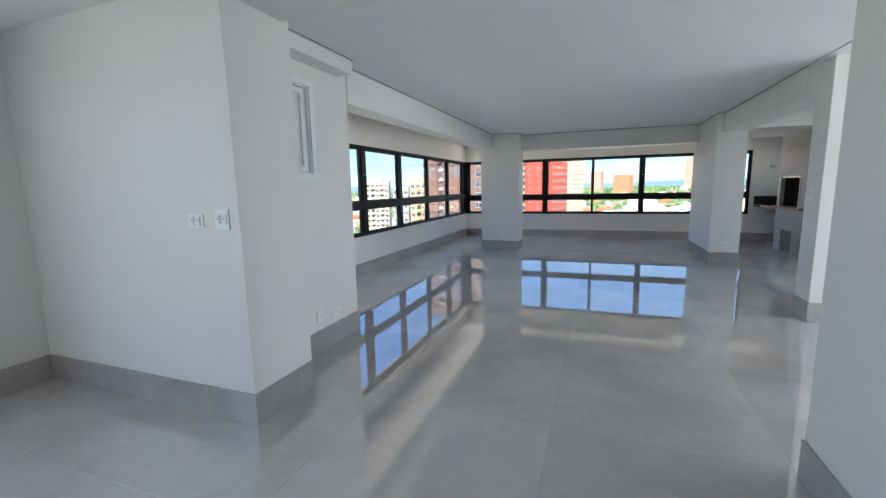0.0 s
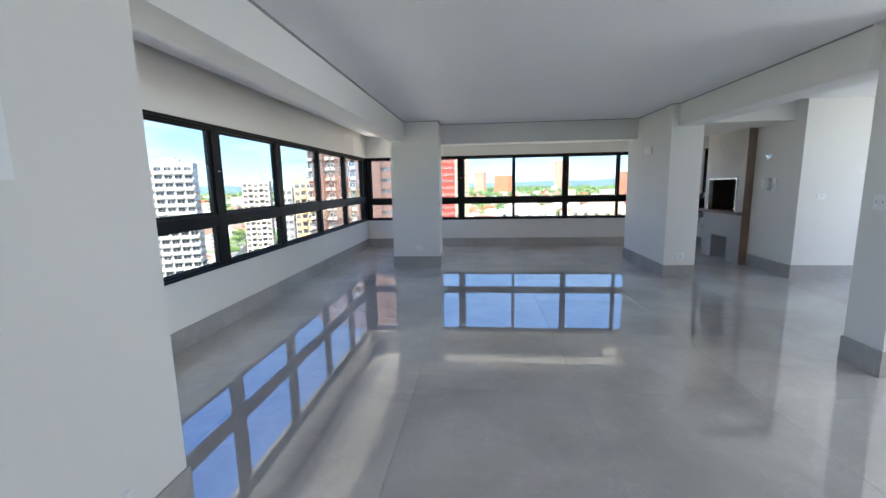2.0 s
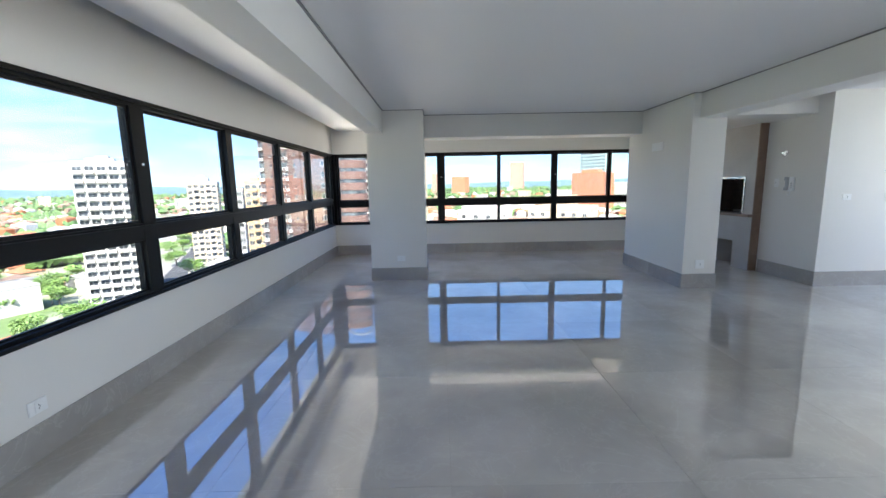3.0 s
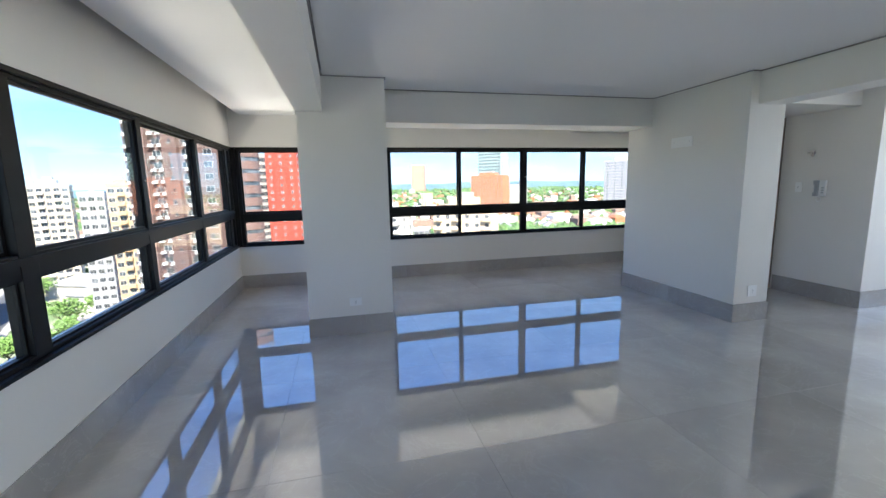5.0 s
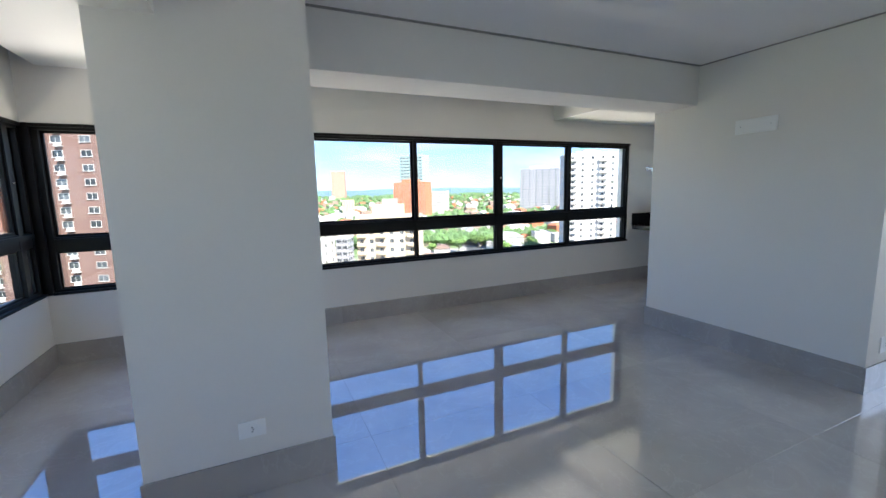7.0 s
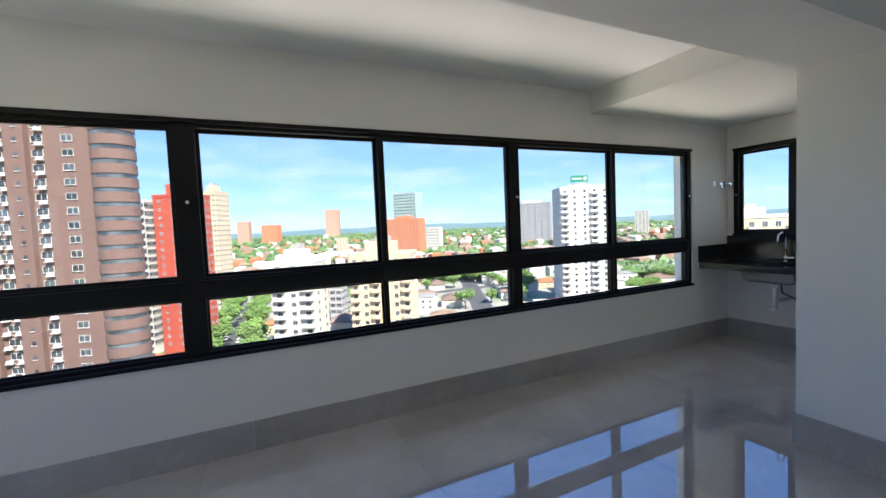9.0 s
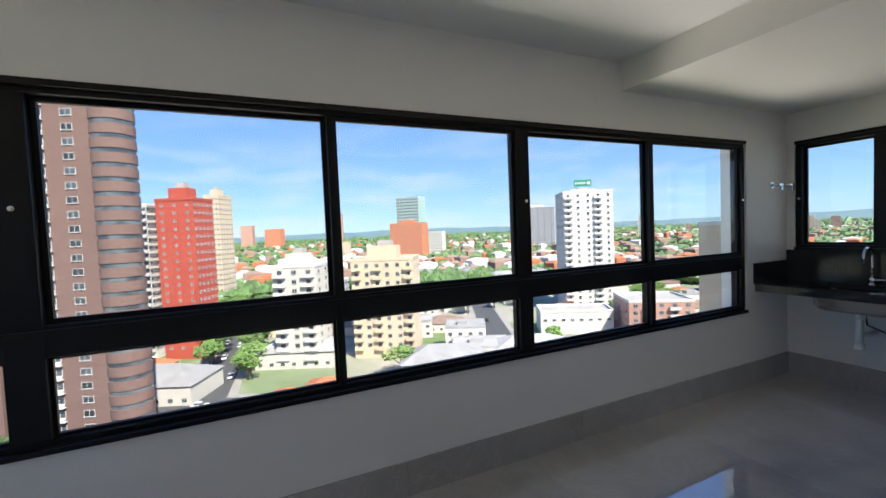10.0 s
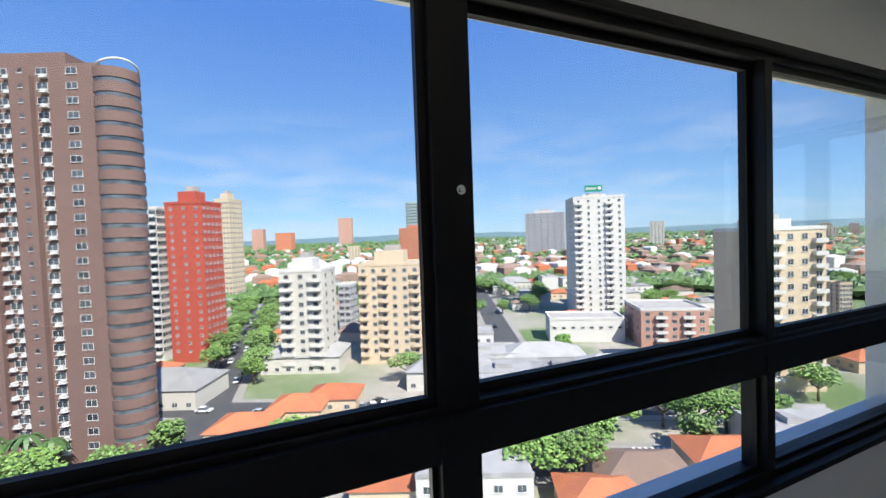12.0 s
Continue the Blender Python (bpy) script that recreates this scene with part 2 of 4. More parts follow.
# ---- plan ----
FAR, LEFT = 11.52, -3.235          # inner faces of the two glazed walls
CEIL, BAY = 2.60, 2.64
SILL, HEAD = 0.655, 2.165
WT = 0.22                          # wall thickness
COL = (-2.05, -1.19, 8.92, 9.42)   # free column
PIER = (2.365, 2.82, 8.06, 9.87)
PIL = (2.545, 4.70, 5.04)          # x of its free end, y from, y to
NICHE = 4.53
WR = 4.18                          # wall with the door phone
W2 = -1.815
BLK = (-1.46, 1.385)


def wall(name, boxes, label):
    bm = bmesh.new()
    for b in boxes:
        add_box(bm, *b)
    return structure(name, bm, M_WALL, label, "wall")


wall("wall_north", [(LEFT - WT, NICHE + WT, FAR, FAR + WT, -0.3, SILL), (LEFT - WT, NICHE + WT, FAR, FAR + WT, HEAD, 2.9),
                    (3.89, NICHE + WT, FAR, FAR + WT, SILL, HEAD)], "pale grey painted wall under and over the ribbon window")
wall("wall_west", [(LEFT - WT, LEFT, 3.13, FAR, -0.3, SILL), (LEFT - WT, LEFT, 3.13, FAR, HEAD, 2.9), (LEFT - WT, LEFT, 3.13, 3.3, SILL, HEAD)],
     "pale grey painted wall under and over the side windows")
wall("wall_niche", [(NICHE, NICHE + WT, 9.0, FAR, -0.3, 1.18), (NICHE, NICHE + WT, 9.0, FAR, 2.18, 2.9), (NICHE, NICHE + WT, 9.0, 10.05, 1.18, 2.18), (NICHE, NICHE + WT, 11.46, FAR, 1.18, 2.18)],
     "pale wall behind the sink counter with a window")
wall("column", [(COL[0], COL[1], COL[2], COL[3], 0, 2.9)], "pale grey painted free-standing column with stone skirting")
wall("wall_pier", [(PIER[0], PIER[1], PIER[2], PIER[3], 0, 2.9)], "pale grey painted wall pier with stone skirting")
wall("wall_east_stub", [(PIL[0], 7.2, PIL[1], PIL[2], 0, 2.9)], "pale grey painted wall stub with a light switch")
wall("wall_door_phone", [(WR, NICHE + WT, 8.03, 9.08, 0, 2.9), (NICHE + WT, 7.2, 8.03, 8.25, 0, 2.9)], "pale painted wall with a door phone and sockets")
# opening out of view, assumed to go with the side room's fill lamp
wall("wall_east", [(7.2, 7.4, 4.7, 8.25, 0, 0.6), (7.2, 7.4, 4.7, 8.25, 2.4, 2.9), (7.2, 7.4, 4.7, 5.25, 0.6, 2.4), (7.2, 7.4, 7.75, 8.25, 0.6, 2.4)], "plain pale wall closing the side room")
wall("wall_block", [(-3.55, BLK[0], BLK[1], 1.93, 0, 2.9), (W2 - 0.2, W2 - 0.001, 1.93, 3.0, 0, 1.55), (W2 - 0.2, W2 - 0.001, 1.93, 3.0, 2.335, 2.9),
                    (W2 - 0.2, W2 - 0.001, 1.93, 2.20, 1.55, 2.335), (W2 - 0.2, W2 - 0.001, 2.58, 3.0, 1.55, 2.335), (LEFT - WT, W2 - 0.001, 3.0, 3.13, 0, 2.9)], "pale grey painted wall block with a small window")
# the hole behind the entry's fill lamp is assumed
wall("wall_entry_west", [(-3.75, -3.55, -4.0, -2.95, 0, 2.9), (-3.75, -3.55, -0.25, 1.93, 0, 2.9), (-3.75, -3.55, -2.95, -0.25, 0, 0.45), (-3.75, -3.55, -2.95, -0.25, 2.45, 2.9)], "plain pale entry wall with stone skirting")
# its far east part also holds an assumed opening, out of view
wall("wall_entry_east", [(1.47, 1.69, -4.0, 1.88, 0, 2.9), (1.69, 7.4, 1.66, 1.88, 0, 2.9), (7.2, 7.4, 1.88, 4.7, 0, 0.6), (7.2, 7.4, 1.88, 4.7, 2.4, 2.9), (7.2, 7.4, 1.88, 2.05, 0.6, 2.4), (7.2, 7.4, 4.55, 4.7, 0.6, 2.4)], "pale painted wall end by the entry")
wall("wall_south", [(-3.75, 1.69, -4.2, -4.0, 0, 2.9)], "plain pale wall behind the entry")
bm = bmesh.new()
add_box(bm, -3.75, 7.4, -4.2, FAR + WT, 2.9, 3.1)
structure("roof_slab", bm, M_CEIL, "plain concrete slab over the rooms", "ceiling")

# beams
wall("beam_west", [(-2.05, -1.80, 3.13, COL[2], 2.265, 2.9)], "painted ceiling beam along the side windows")
wall("beam_west_end", [(W2, -1.64, 1.93, 2.97, 2.475, 2.9)], "short dropped painted boxing over the small window")
wall("beam_north", [(COL[1], PIER[0], COL[3], COL[3] + 0.42, 2.245, 2.9)], "painted ceiling beam in front of the ribbon window")
wall("beam_east", [(PIER[0] + 0.10, PIER[1] - 0.04, PIL[2], PIER[2], 2.28, 2.9)], "painted ceiling beam over the side opening")
wall("beam_entry", [(BLK[0], 1.47, 1.46, 1.86, 2.52, 2.9)], "shallow painted beam at the room's entrance")
wall("soffit_niche", [(2.40, NICHE, PIER[3] + 0.1, FAR, 2.44, 2.9)], "lowered white ceiling boxing over the sink niche")
wall("beam_niche", [(PIER[1], NICHE, 8.25, PIER[3] + 0.1, 2.34, 2.9)], "lowered white boxing over the barbecue")


def ceiling_panel(name, x0, x1, y0, y1, z, gap):
    bm = bmesh.new()
    add_box(bm, x0 + gap, x1 - gap, y0 + gap, y1 - gap, z, z + 0.03)
    structure(name, bm, M_CEIL, "flat white plasterboard ceiling with a shadow gap", "ceiling")
    # dark sheet over the panel, its colour standing for the gap's shade
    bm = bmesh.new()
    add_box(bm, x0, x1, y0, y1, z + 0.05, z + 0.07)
    structure(name + "_gap", bm, M_GAP_SHADE, "dark sheet painted as the shade in the ceiling's gap", "ceiling")


ceiling_panel("ceiling", -1.80, PIER[0] + 0.1, 2.90, COL[3], CEIL, 0.018)
ceiling_panel("ceiling_front", -1.64, PIER[0] + 0.1, 1.86, 2.92, CEIL, 0.002)
ceiling_panel("ceiling_west_bay", LEFT + 0.15, -2.05, 3.13, FAR, BAY, 0.0)
ceiling_panel("ceiling_north_bay", -2.05, 2.40, COL[3] + 0.42, FAR, BAY, 0.0)
ceiling_panel("ceiling_side", PIER[0] + 0.1, 7.2, 1.88, 8.03, CEIL, 0.01)
ceiling_panel("ceiling_entry", -3.55, 1.47, -4.0, 1.46, CEIL, 0.018)


def shadow_line(x0, y0, x1, y1, nx, ny, z=CEIL):
    """A narrow grey strip painting the gap's shadow where a wall meets the ceiling; (nx, ny) points into the room."""
    bm = bmesh.new()
    xs, ys = sorted((x0, x1 + nx * 0.012)), sorted((y0, y1 + ny * 0.012))
    add_box(bm, xs[0], xs[1], ys[0], ys[1], z - 0.009, z + 0.012)
    structure("trim", bm, M_SHADOW_LINE, "narrow grey strip painted as the shadow line under the ceiling", "trim")


shadow_line(-1.80, 2.985, -1.80, COL[2], 1, 0)
shadow_line(-1.80, COL[2], COL[1] + 0.012, COL[2], 0, -1)
shadow_line(COL[1], COL[2], COL[1], COL[3], 1, 0)
shadow_line(COL[1] + 0.012, COL[3], PIER[0], COL[3], 0, -1)
shadow_line(PIER[0], PIER[2], PIER[0], COL[3] - 0.012, -1, 0)
shadow_line(PIER[0] - 0.012, PIER[2], PIER[0] + 0.10, PIER[2], 0, -1)
shadow_line(PIER[0] + 0.10, PIL[2], PIER[0] + 0.10, PIER[2] - 0.012, -1, 0)
shadow_line(-1.64, 1.86, -1.64, 2.97, 1, 0)
shadow_line(-1.80, 2.97, -1.64, 2.97, 0, 1)


# ---- windows ----
def ribbon_window(name, label, length, bars, z0, z1, transom, m, locks=()):
    """A black sliding window in its own plane: x along the wall, y outwards, z up. bars: (place, width) of the uprights."""
    win = thing(name, label, "window", m)
    win["kind"] = "structure"
    d0, d1 = 0.02, 0.11
    for zz0, zz1, nm in ((z0, z0 + 0.045, "bottom_rail"), (z1 - 0.055, z1, "top_rail")):
        part(nm, box_bm(0, length, d0, d1, zz0, zz1, 0.004), M_FRAME, win)
    part("sill", box_bm(0, length, -0.015, d0 - 0.002, z0 - 0.002, z0 + 0.022, 0.004), M_FRAME, win)
    part("head_trim", box_bm(0, length, -0.006, d0 - 0.002, z1 - 0.03, z1 - 0.002, 0.003), M_FRAME, win)
    edges = [(0.0, 0.05)] + list(bars) + [(length - 0.05, 0.05)]
    if transom:
        bm = box_bm(0.05, length - 0.05, d0, d1 - 0.01, transom[0], transom[1], 0.004)
        add_box(bm, 0.05, length - 0.05, d0 - 0.022, d0 - 0.001, transom[1] - 0.05, transom[1] - 0.015)
        part("transom", bm, M_FRAME, win)
    for i, (x, w) in enumerate(edges):
        part("upright", box_bm(x, x + w, d0 - 0.004, d1 - 0.004, z0 + 0.045, z1 - 0.055, 0.003), M_FRAME, win)
    for i, ((x, w), (x2, _)) in enumerate(zip(edges, edges[1:])):
        lo, hi = x + w, x2
        a, b = (transom[1], z1 - 0.055) if transom else (z0 + 0.045, z1 - 0.055)
        inner = 0.035 if i % 2 else 0.062
        sash = bmesh.new()
        s = 0.022
        for q in ((lo, lo + s, a, b), (hi - s, hi, a, b), (lo + s, hi - s, a, a + s), (lo + s, hi - s, b - s, b)):
            add_box(sash, q[0], q[1], inner, inner + 0.022, q[2], q[3])
        sash_ob = part("sash", sash, M_FRAME, win)
        part("pane", box_bm(lo + s, hi - s, inner + 0.008, inner + 0.014, a + s, b - s), M_GLASS, sash_ob, "clear glass pane").visible_shadow = False
        if transom:
            part("lower_pane", box_bm(lo, hi, 0.062, 0.068, z0 + 0.045, transom[0]), M_GLASS, win, "clear glass pane").visible_shadow = False
            bead = bmesh.new()
            c0, c1, e = z0 + 0.045, transom[0], 0.014
            for q in ((lo, lo + e, c0, c1), (hi - e, hi, c0, c1), (lo + e, hi - e, c0, c0 + e), (lo + e, hi - e, c1 - e, c1)):
                add_box(bead, q[0], q[1], 0.045, 0.06, q[2], q[3])
            part("glazing_bead", bead, M_FRAME, win)
    for x, z in locks:
        lock = bmesh.new()
        add_tube(lock, (x, d0 - 0.004, z), (x, d0 - 0.012, z), 0.011, 12)
        add_tube(lock, (x, d0 - 0.012, z), (x, d0 - 0.018, z), 0.006, 10)
        part("lock", lock, M_CHROME, win, "small round chrome lock")
    return win


X0 = LEFT + 0.05
ribbon_window("window_1", "long black aluminium sliding window overlooking the city", 3.89 - X0,
              [(-2.12 - X0, 0.09), (-0.985 - X0, 0.127), (0.312 - X0, 0.031), (1.478 - X0, 0.102), (2.695 - X0, 0.043)], SILL, HEAD, (1.04, 1.172),
              pose(X0, FAR, 0), [(1.545 - X0, 1.66), (-0.92 - X0, 1.65), (3.855 - X0, 1.65)])
ribbon_window("window_2", "long black aluminium sliding window along the side wall", FAR - 3.3,
              [(4.25 - 3.3, 0.09), (5.70 - 3.3, 0.15), (7.10 - 3.3, 0.13), (8.56 - 3.3, 0.085), (9.97 - 3.3, 0.085), (11.25 - 3.3, 0.08)], SILL, HEAD, (1.10, 1.23),
              Matrix.Translation((LEFT, 3.3, 0)) @ Matrix.Rotation(radians(90), 4, "Z"), [(5.77 - 3.3, 1.68), (8.6 - 3.3, 1.62), (11.29 - 3.3, 1.65)])
# the corner post between the two windows
bm = box_bm(LEFT - 0.11, LEFT + 0.05, FAR - 0.012, FAR + 0.11, SILL, HEAD, 0.004)
structure("window_corner_post", bm, M_FRAME, "black aluminium post where the two windows meet", "window")
ribbon_window("window_3", "black aluminium window over the sink counter", 1.41,
              [(0.54, 0.075), (1.0, 0.05)], 1.18, 2.18, None, Matrix.Translation((NICHE, 11.46, 0)) @ Matrix.Rotation(radians(-90), 4, "Z"), [(0.03, 1.65)])


def awning_window():
    win = thing("window_4", "small white awning window with frosted glass, tilted open", "window")
    win["kind"] = "structure"
    x, y0, y1, z0, z1 = W2, 2.20, 2.58, 1.55, 2.335
    for nm, s, dx0, dx1, a in (("architrave", 0.055, -0.002, 0.014, 0.02), ("outer_frame", 0.045, -0.09, -0.004, 0.0)):
        bm = bmesh.new()
        Y0, Y1, Z0, Z1 = y0 - a, y1 + a, z0 - a, z1 + a
        for q in ((Y0, Y0 + s, Z0, Z1), (Y1 - s, Y1, Z0, Z1), (Y0 + s, Y1 - s, Z0, Z0 + s), (Y0 + s, Y1 - s, Z1 - s, Z1)):
            add_box(bm, x + dx0, x + dx1, *q)
        part(nm, bm, M_WHITE, win)
    bm = bmesh.new()
    s = 0.05
    a0, a1, b0, b1 = y0 + 0.05, y1 - 0.05, z0 + 0.05, z1 - 0.05
    for q in ((a0, a0 + s, b0, b1), (a1 - s, a1, b0, b1), (a0 + s, a1 - s, b0, b0 + s), (a0 + s, a1 - s, b1 - s, b1)):
        add_box(bm, x - 0.075, x - 0.03, *q)
    sash = part("sash", bm, M_WHITE, win)
    part("pane", box_bm(x - 0.056, x - 0.050, a0 + s, a1 - s, b0 + s, b1 - s), M_FROST, sash, "frosted glass pane")
    bm = box_bm(x - 0.03, x - 0.012, (a0 + a1) / 2 - 0.05, (a0 + a1) / 2 + 0.05, b0 + 0.012, b0 + 0.03, 0.004)
    part("handle", bm, M_WHITE, sash)


awning_window()


# ---- skirting ----
SK_H, SK_T = 0.20, 0.012
skirt = tagged(new("baseboard"), "grey polished stone skirting along the walls", "baseboard", kind="structure")


def run(x0, y0, x1, y1, nx, ny, step=1.2):
    """Skirting slabs along a wall from one point to another; (nx, ny) points into the room."""
    length = math.hypot(x1 - x0, y1 - y0)
    count = max(1, round(length / step))
    for i in range(count):
        a, b = i / count, (i + 1) / count
        g = 0.0008 / length
        pa = (x0 + (x1 - x0) * (a + g), y0 + (y1 - y0) * (a + g))
        pb = (x0 + (x1 - x0) * (b - g), y0 + (y1 - y0) * (b - g))
        q = (*sorted((pa[0], pb[0] + nx * SK_T)), *sorted((pa[1], pb[1] + ny * SK_T)))
        part("slab", box_bm(q[0], q[1], q[2], q[3], 0.0, SK_H, 0.0015), M_BASE, skirt)


E = SK_T
run(LEFT, 3.13, LEFT, FAR, 1, 0)
run(LEFT + E, FAR, NICHE, FAR, 0, -1)
run(NICHE, FAR - E, NICHE, 10.45, -1, 0)
run(COL[0] - E, COL[2], COL[1] + E, COL[2], 0, -1)
run(COL[1], COL[2], COL[1], COL[3], 1, 0)
run(COL[0], COL[2], COL[0], COL[3], -1, 0)
run(COL[0] - E, COL[3], COL[1] + E, COL[3], 0, 1)
run(PIER[0] - E, PIER[2], PIER[1] + E, PIER[2], 0, -1)
run(PIER[0], PIER[2], PIER[0], PIER[3], -1, 0)
run(PIER[1], PIER[2], PIER[1], PIER[3], 1, 0)
run(PIER[0] - E, PIER[3], PIER[1] + E, PIER[3], 0, 1)
run(PIL[0], PIL[1], PIL[0], PIL[2], -1, 0)
run(PIL[0] - E, PIL[1], 7.2, PIL[1], 0, -1)
run(PIL[0] - E, PIL[2], 7.2, PIL[2], 0, 1)
run(WR, 8.03, WR, 9.05, -1, 0)
run(WR - E, 8.03, 7.2, 8.03, 0, -1)
run(BLK[0], BLK[1], BLK[0], 1.93, 1, 0)
run(-3.55, BLK[1], BLK[0] + E, BLK[1], 0, -1)
run(W2, 1.93, W2, 3.13, 1, 0)
run(LEFT, 3.13, W2 + E, 3.13, 0, 1)
run(-3.55, -4.0, -3.55, BLK[1] - E, 1, 0)
run(1.47, -4.0, 1.47, 1.88, -1, 0)
run(1.47 - E, 1.88, 7.2, 1.88, 0, 1)


# ---- wall fittings ----
def plate(name, label, m, w=0.075, h=0.115, kind="socket", group=""):
    """A white wall plate: local x across, z up, -y out of the wall."""
    p = thing(name, label, "switch" if kind == "switch" else "socket", m, group)
    part("cover", box_bm(-w / 2, w / 2, -0.009, 0, -h / 2, h / 2, 0.003), M_PLASTIC, p)
    if kind == "blank":
        for s in (-1, 1):
            bm = bmesh.new()
            add_tube(bm, (s * w * 0.36, -0.009, 0), (s * w * 0.36, -0.011, 0), 0.004, 10)
            part("screw", bm, M_GREYP, p)
        return p
    n = 2 if w > 0.1 and kind == "switch" else 1
    for k in range(n):
        cx = (k - (n - 1) / 2) * 0.05
        mod = part("module", box_bm(cx - 0.02, cx + 0.02, -0.013, -0.0095, -0.03, 0.03, 0.002), M_PLASTIC, p)
        if kind == "socket":
            for hx, hz in ((0, 0.010), (0, -0.010), (0.006, 0)):
                bm = bmesh.new()
                add_tube(bm, (cx + hx, -0.0132, hz), (cx + hx, -0.0145, hz), 0.0035, 10)
                part("pin_hole", bm, M_DARK, mod)
        else:
            part("rocker", box_bm(cx - 0.016, cx + 0.016, -0.0175, -0.0132, -0.024, 0.024, 0.002), M_PLASTIC, mod)
            part("rocker_mark", box_bm(cx - 0.003, cx + 0.003, -0.0182, -0.0177, -0.002, 0.01), M_DARK, mod)
    return p


def on_wall(x, y, z, facing):
    """Pose of a fitting whose front looks along facing: 'S', 'W', 'E' or 'N'."""
    return pose(x, y, z, 0, 0, {"S": 0, "E": 90, "N": 180, "W": -90}[facing])


plate("switch_plate", "white double switch plate low on a pale wall", on_wall(-1.80, BLK[1], 1.275, "S"), 0.125, 0.085, "switch")
plate("switch_plate", "white square switch plate by the wall's corner", on_wall(-1.585, BLK[1], 1.285, "S"), 0.11, 0.125, "switch")
plate("wall_socket", "white wall socket above the skirting", on_wall(W2, 2.50, 0.33, "E"), group="sockets by the small window")
plate("wall_socket", "white wall socket above the skirting", on_wall(W2, 2.77, 0.29, "E"), 0.11, 0.08, group="sockets by the small window")
plate("wall_socket", "white wall socket low under the side window", on_wall(LEFT, 4.66, 0.30, "E"), 0.11, 0.08)
plate("wall_socket", "white wall socket on the column's base", on_wall(-1.58, COL[2], 0.35, "S"), 0.125, 0.085)
plate("wall_socket", "white wall socket at the pier's foot", on_wall(2.60, PIER[2], 0.335, "S"), 0.12, 0.12)
plate("switch_plate", "white switch plate on the wall stub's end", on_wall(PIL[0], 4.87, 1.30, "W"), 0.12, 0.12, "switch")
plate("wall_socket", "white wall socket at counter height", on_wall(4.49, 8.03, 1.22, "S"), 0.12, 0.08, group="kitchen wall sockets")
plate("wall_socket", "white wall socket at counter height", on_wall(5.07, 8.03, 1.21, "S"), 0.12, 0.08, group="kitchen wall sockets")
plate("blank_plate", "small grey blank cover on a pale wall", on_wall(4.98, 8.03, 1.56, "S"), 0.07, 0.03, "blank")
plate("air_conditioner_cover", "wide cream blank cover for air conditioning", on_wall(PIER[0], 8.90, 1.99, "W"), 0.32, 0.12, "blank")
plate("switch_plate", "white switch plate beside the door phone", on_wall(WR, 8.83, 1.415, "W"), 0.08, 0.125, "switch")


def door_phone():
    d = thing("door_phone", "white door phone handset on a pale wall", "intercom", on_wall(WR, 8.55, 1.40, "W"))
    part("base_plate", box_bm(-0.05, 0.05, -0.03, 0, -0.10, 0.10, 0.008), M_PLASTIC, d)
    bm = box_bm(-0.06, -0.018, -0.06, -0.031, -0.095, 0.10, 0.01)
    add_box(bm, -0.062, -0.016, -0.072, -0.055, 0.05, 0.10)
    add_box(bm, -0.062, -0.016, -0.072, -0.055, -0.095, -0.05)
    part("handset", bm, M_GREYP, d, "pale grey handset")
    for k in range(3):
        part("button", box_bm(0.005, 0.035, -0.034, -0.0302, -0.06 + k * 0.03, -0.045 + k * 0.03, 0.002), M_GREYP, d)
    bm = bmesh.new()
    add_pipe(bm, [(-0.04 + 0.075 * math.sin(a * math.pi / 10) * (1 - a / 22), -0.035, -0.10 - 0.075 * math.sin(a * math.pi / 10 * 0.5) ** 2 + (0.04 if a > 8 else 0) * (a - 8) / 2) for a in range(11)], 0.0045, 8)
    part("cord", bm, M_PLASTIC, d, "looped white cord")


door_phone()


def wall_spout(name, m, label, group=""):
    t = thing(name, label, "tap", m, group)
    bm = bmesh.new()
    add_tube(bm, (0, 0, 0), (0, -0.012, 0), 0.03, 18)
    part("flange", bm, M_CHROME, t)
    bm = bmesh.new()
    add_tube(bm, (0, -0.012, 0), (0, -0.06, 0), 0.014, 14)
    part("stem", bm, M_CHROME, t)
    part("lever", box_bm(-0.012, 0.05, -0.075, -0.06, -0.012, 0.012, 0.004), M_CHROME, t)
    part("lever_end", box_bm(0.03, 0.055, -0.072, -0.06, -0.055, -0.013, 0.004), M_CHROME, t)


wall_spout("wall_valve", on_wall(4.27, FAR, 1.78, "S"), "chrome shut-off valve on a pale wall", "chrome valves in the niche")
wall_spout("wall_valve", on_wall(4.45, FAR, 1.78, "S"), "chrome shut-off valve on a pale wall", "chrome valves in the niche")
wall_spout("wall_valve", on_wall(WR, 8.70, 1.85, "W"), "chrome shut-off valve high on a pale wall")


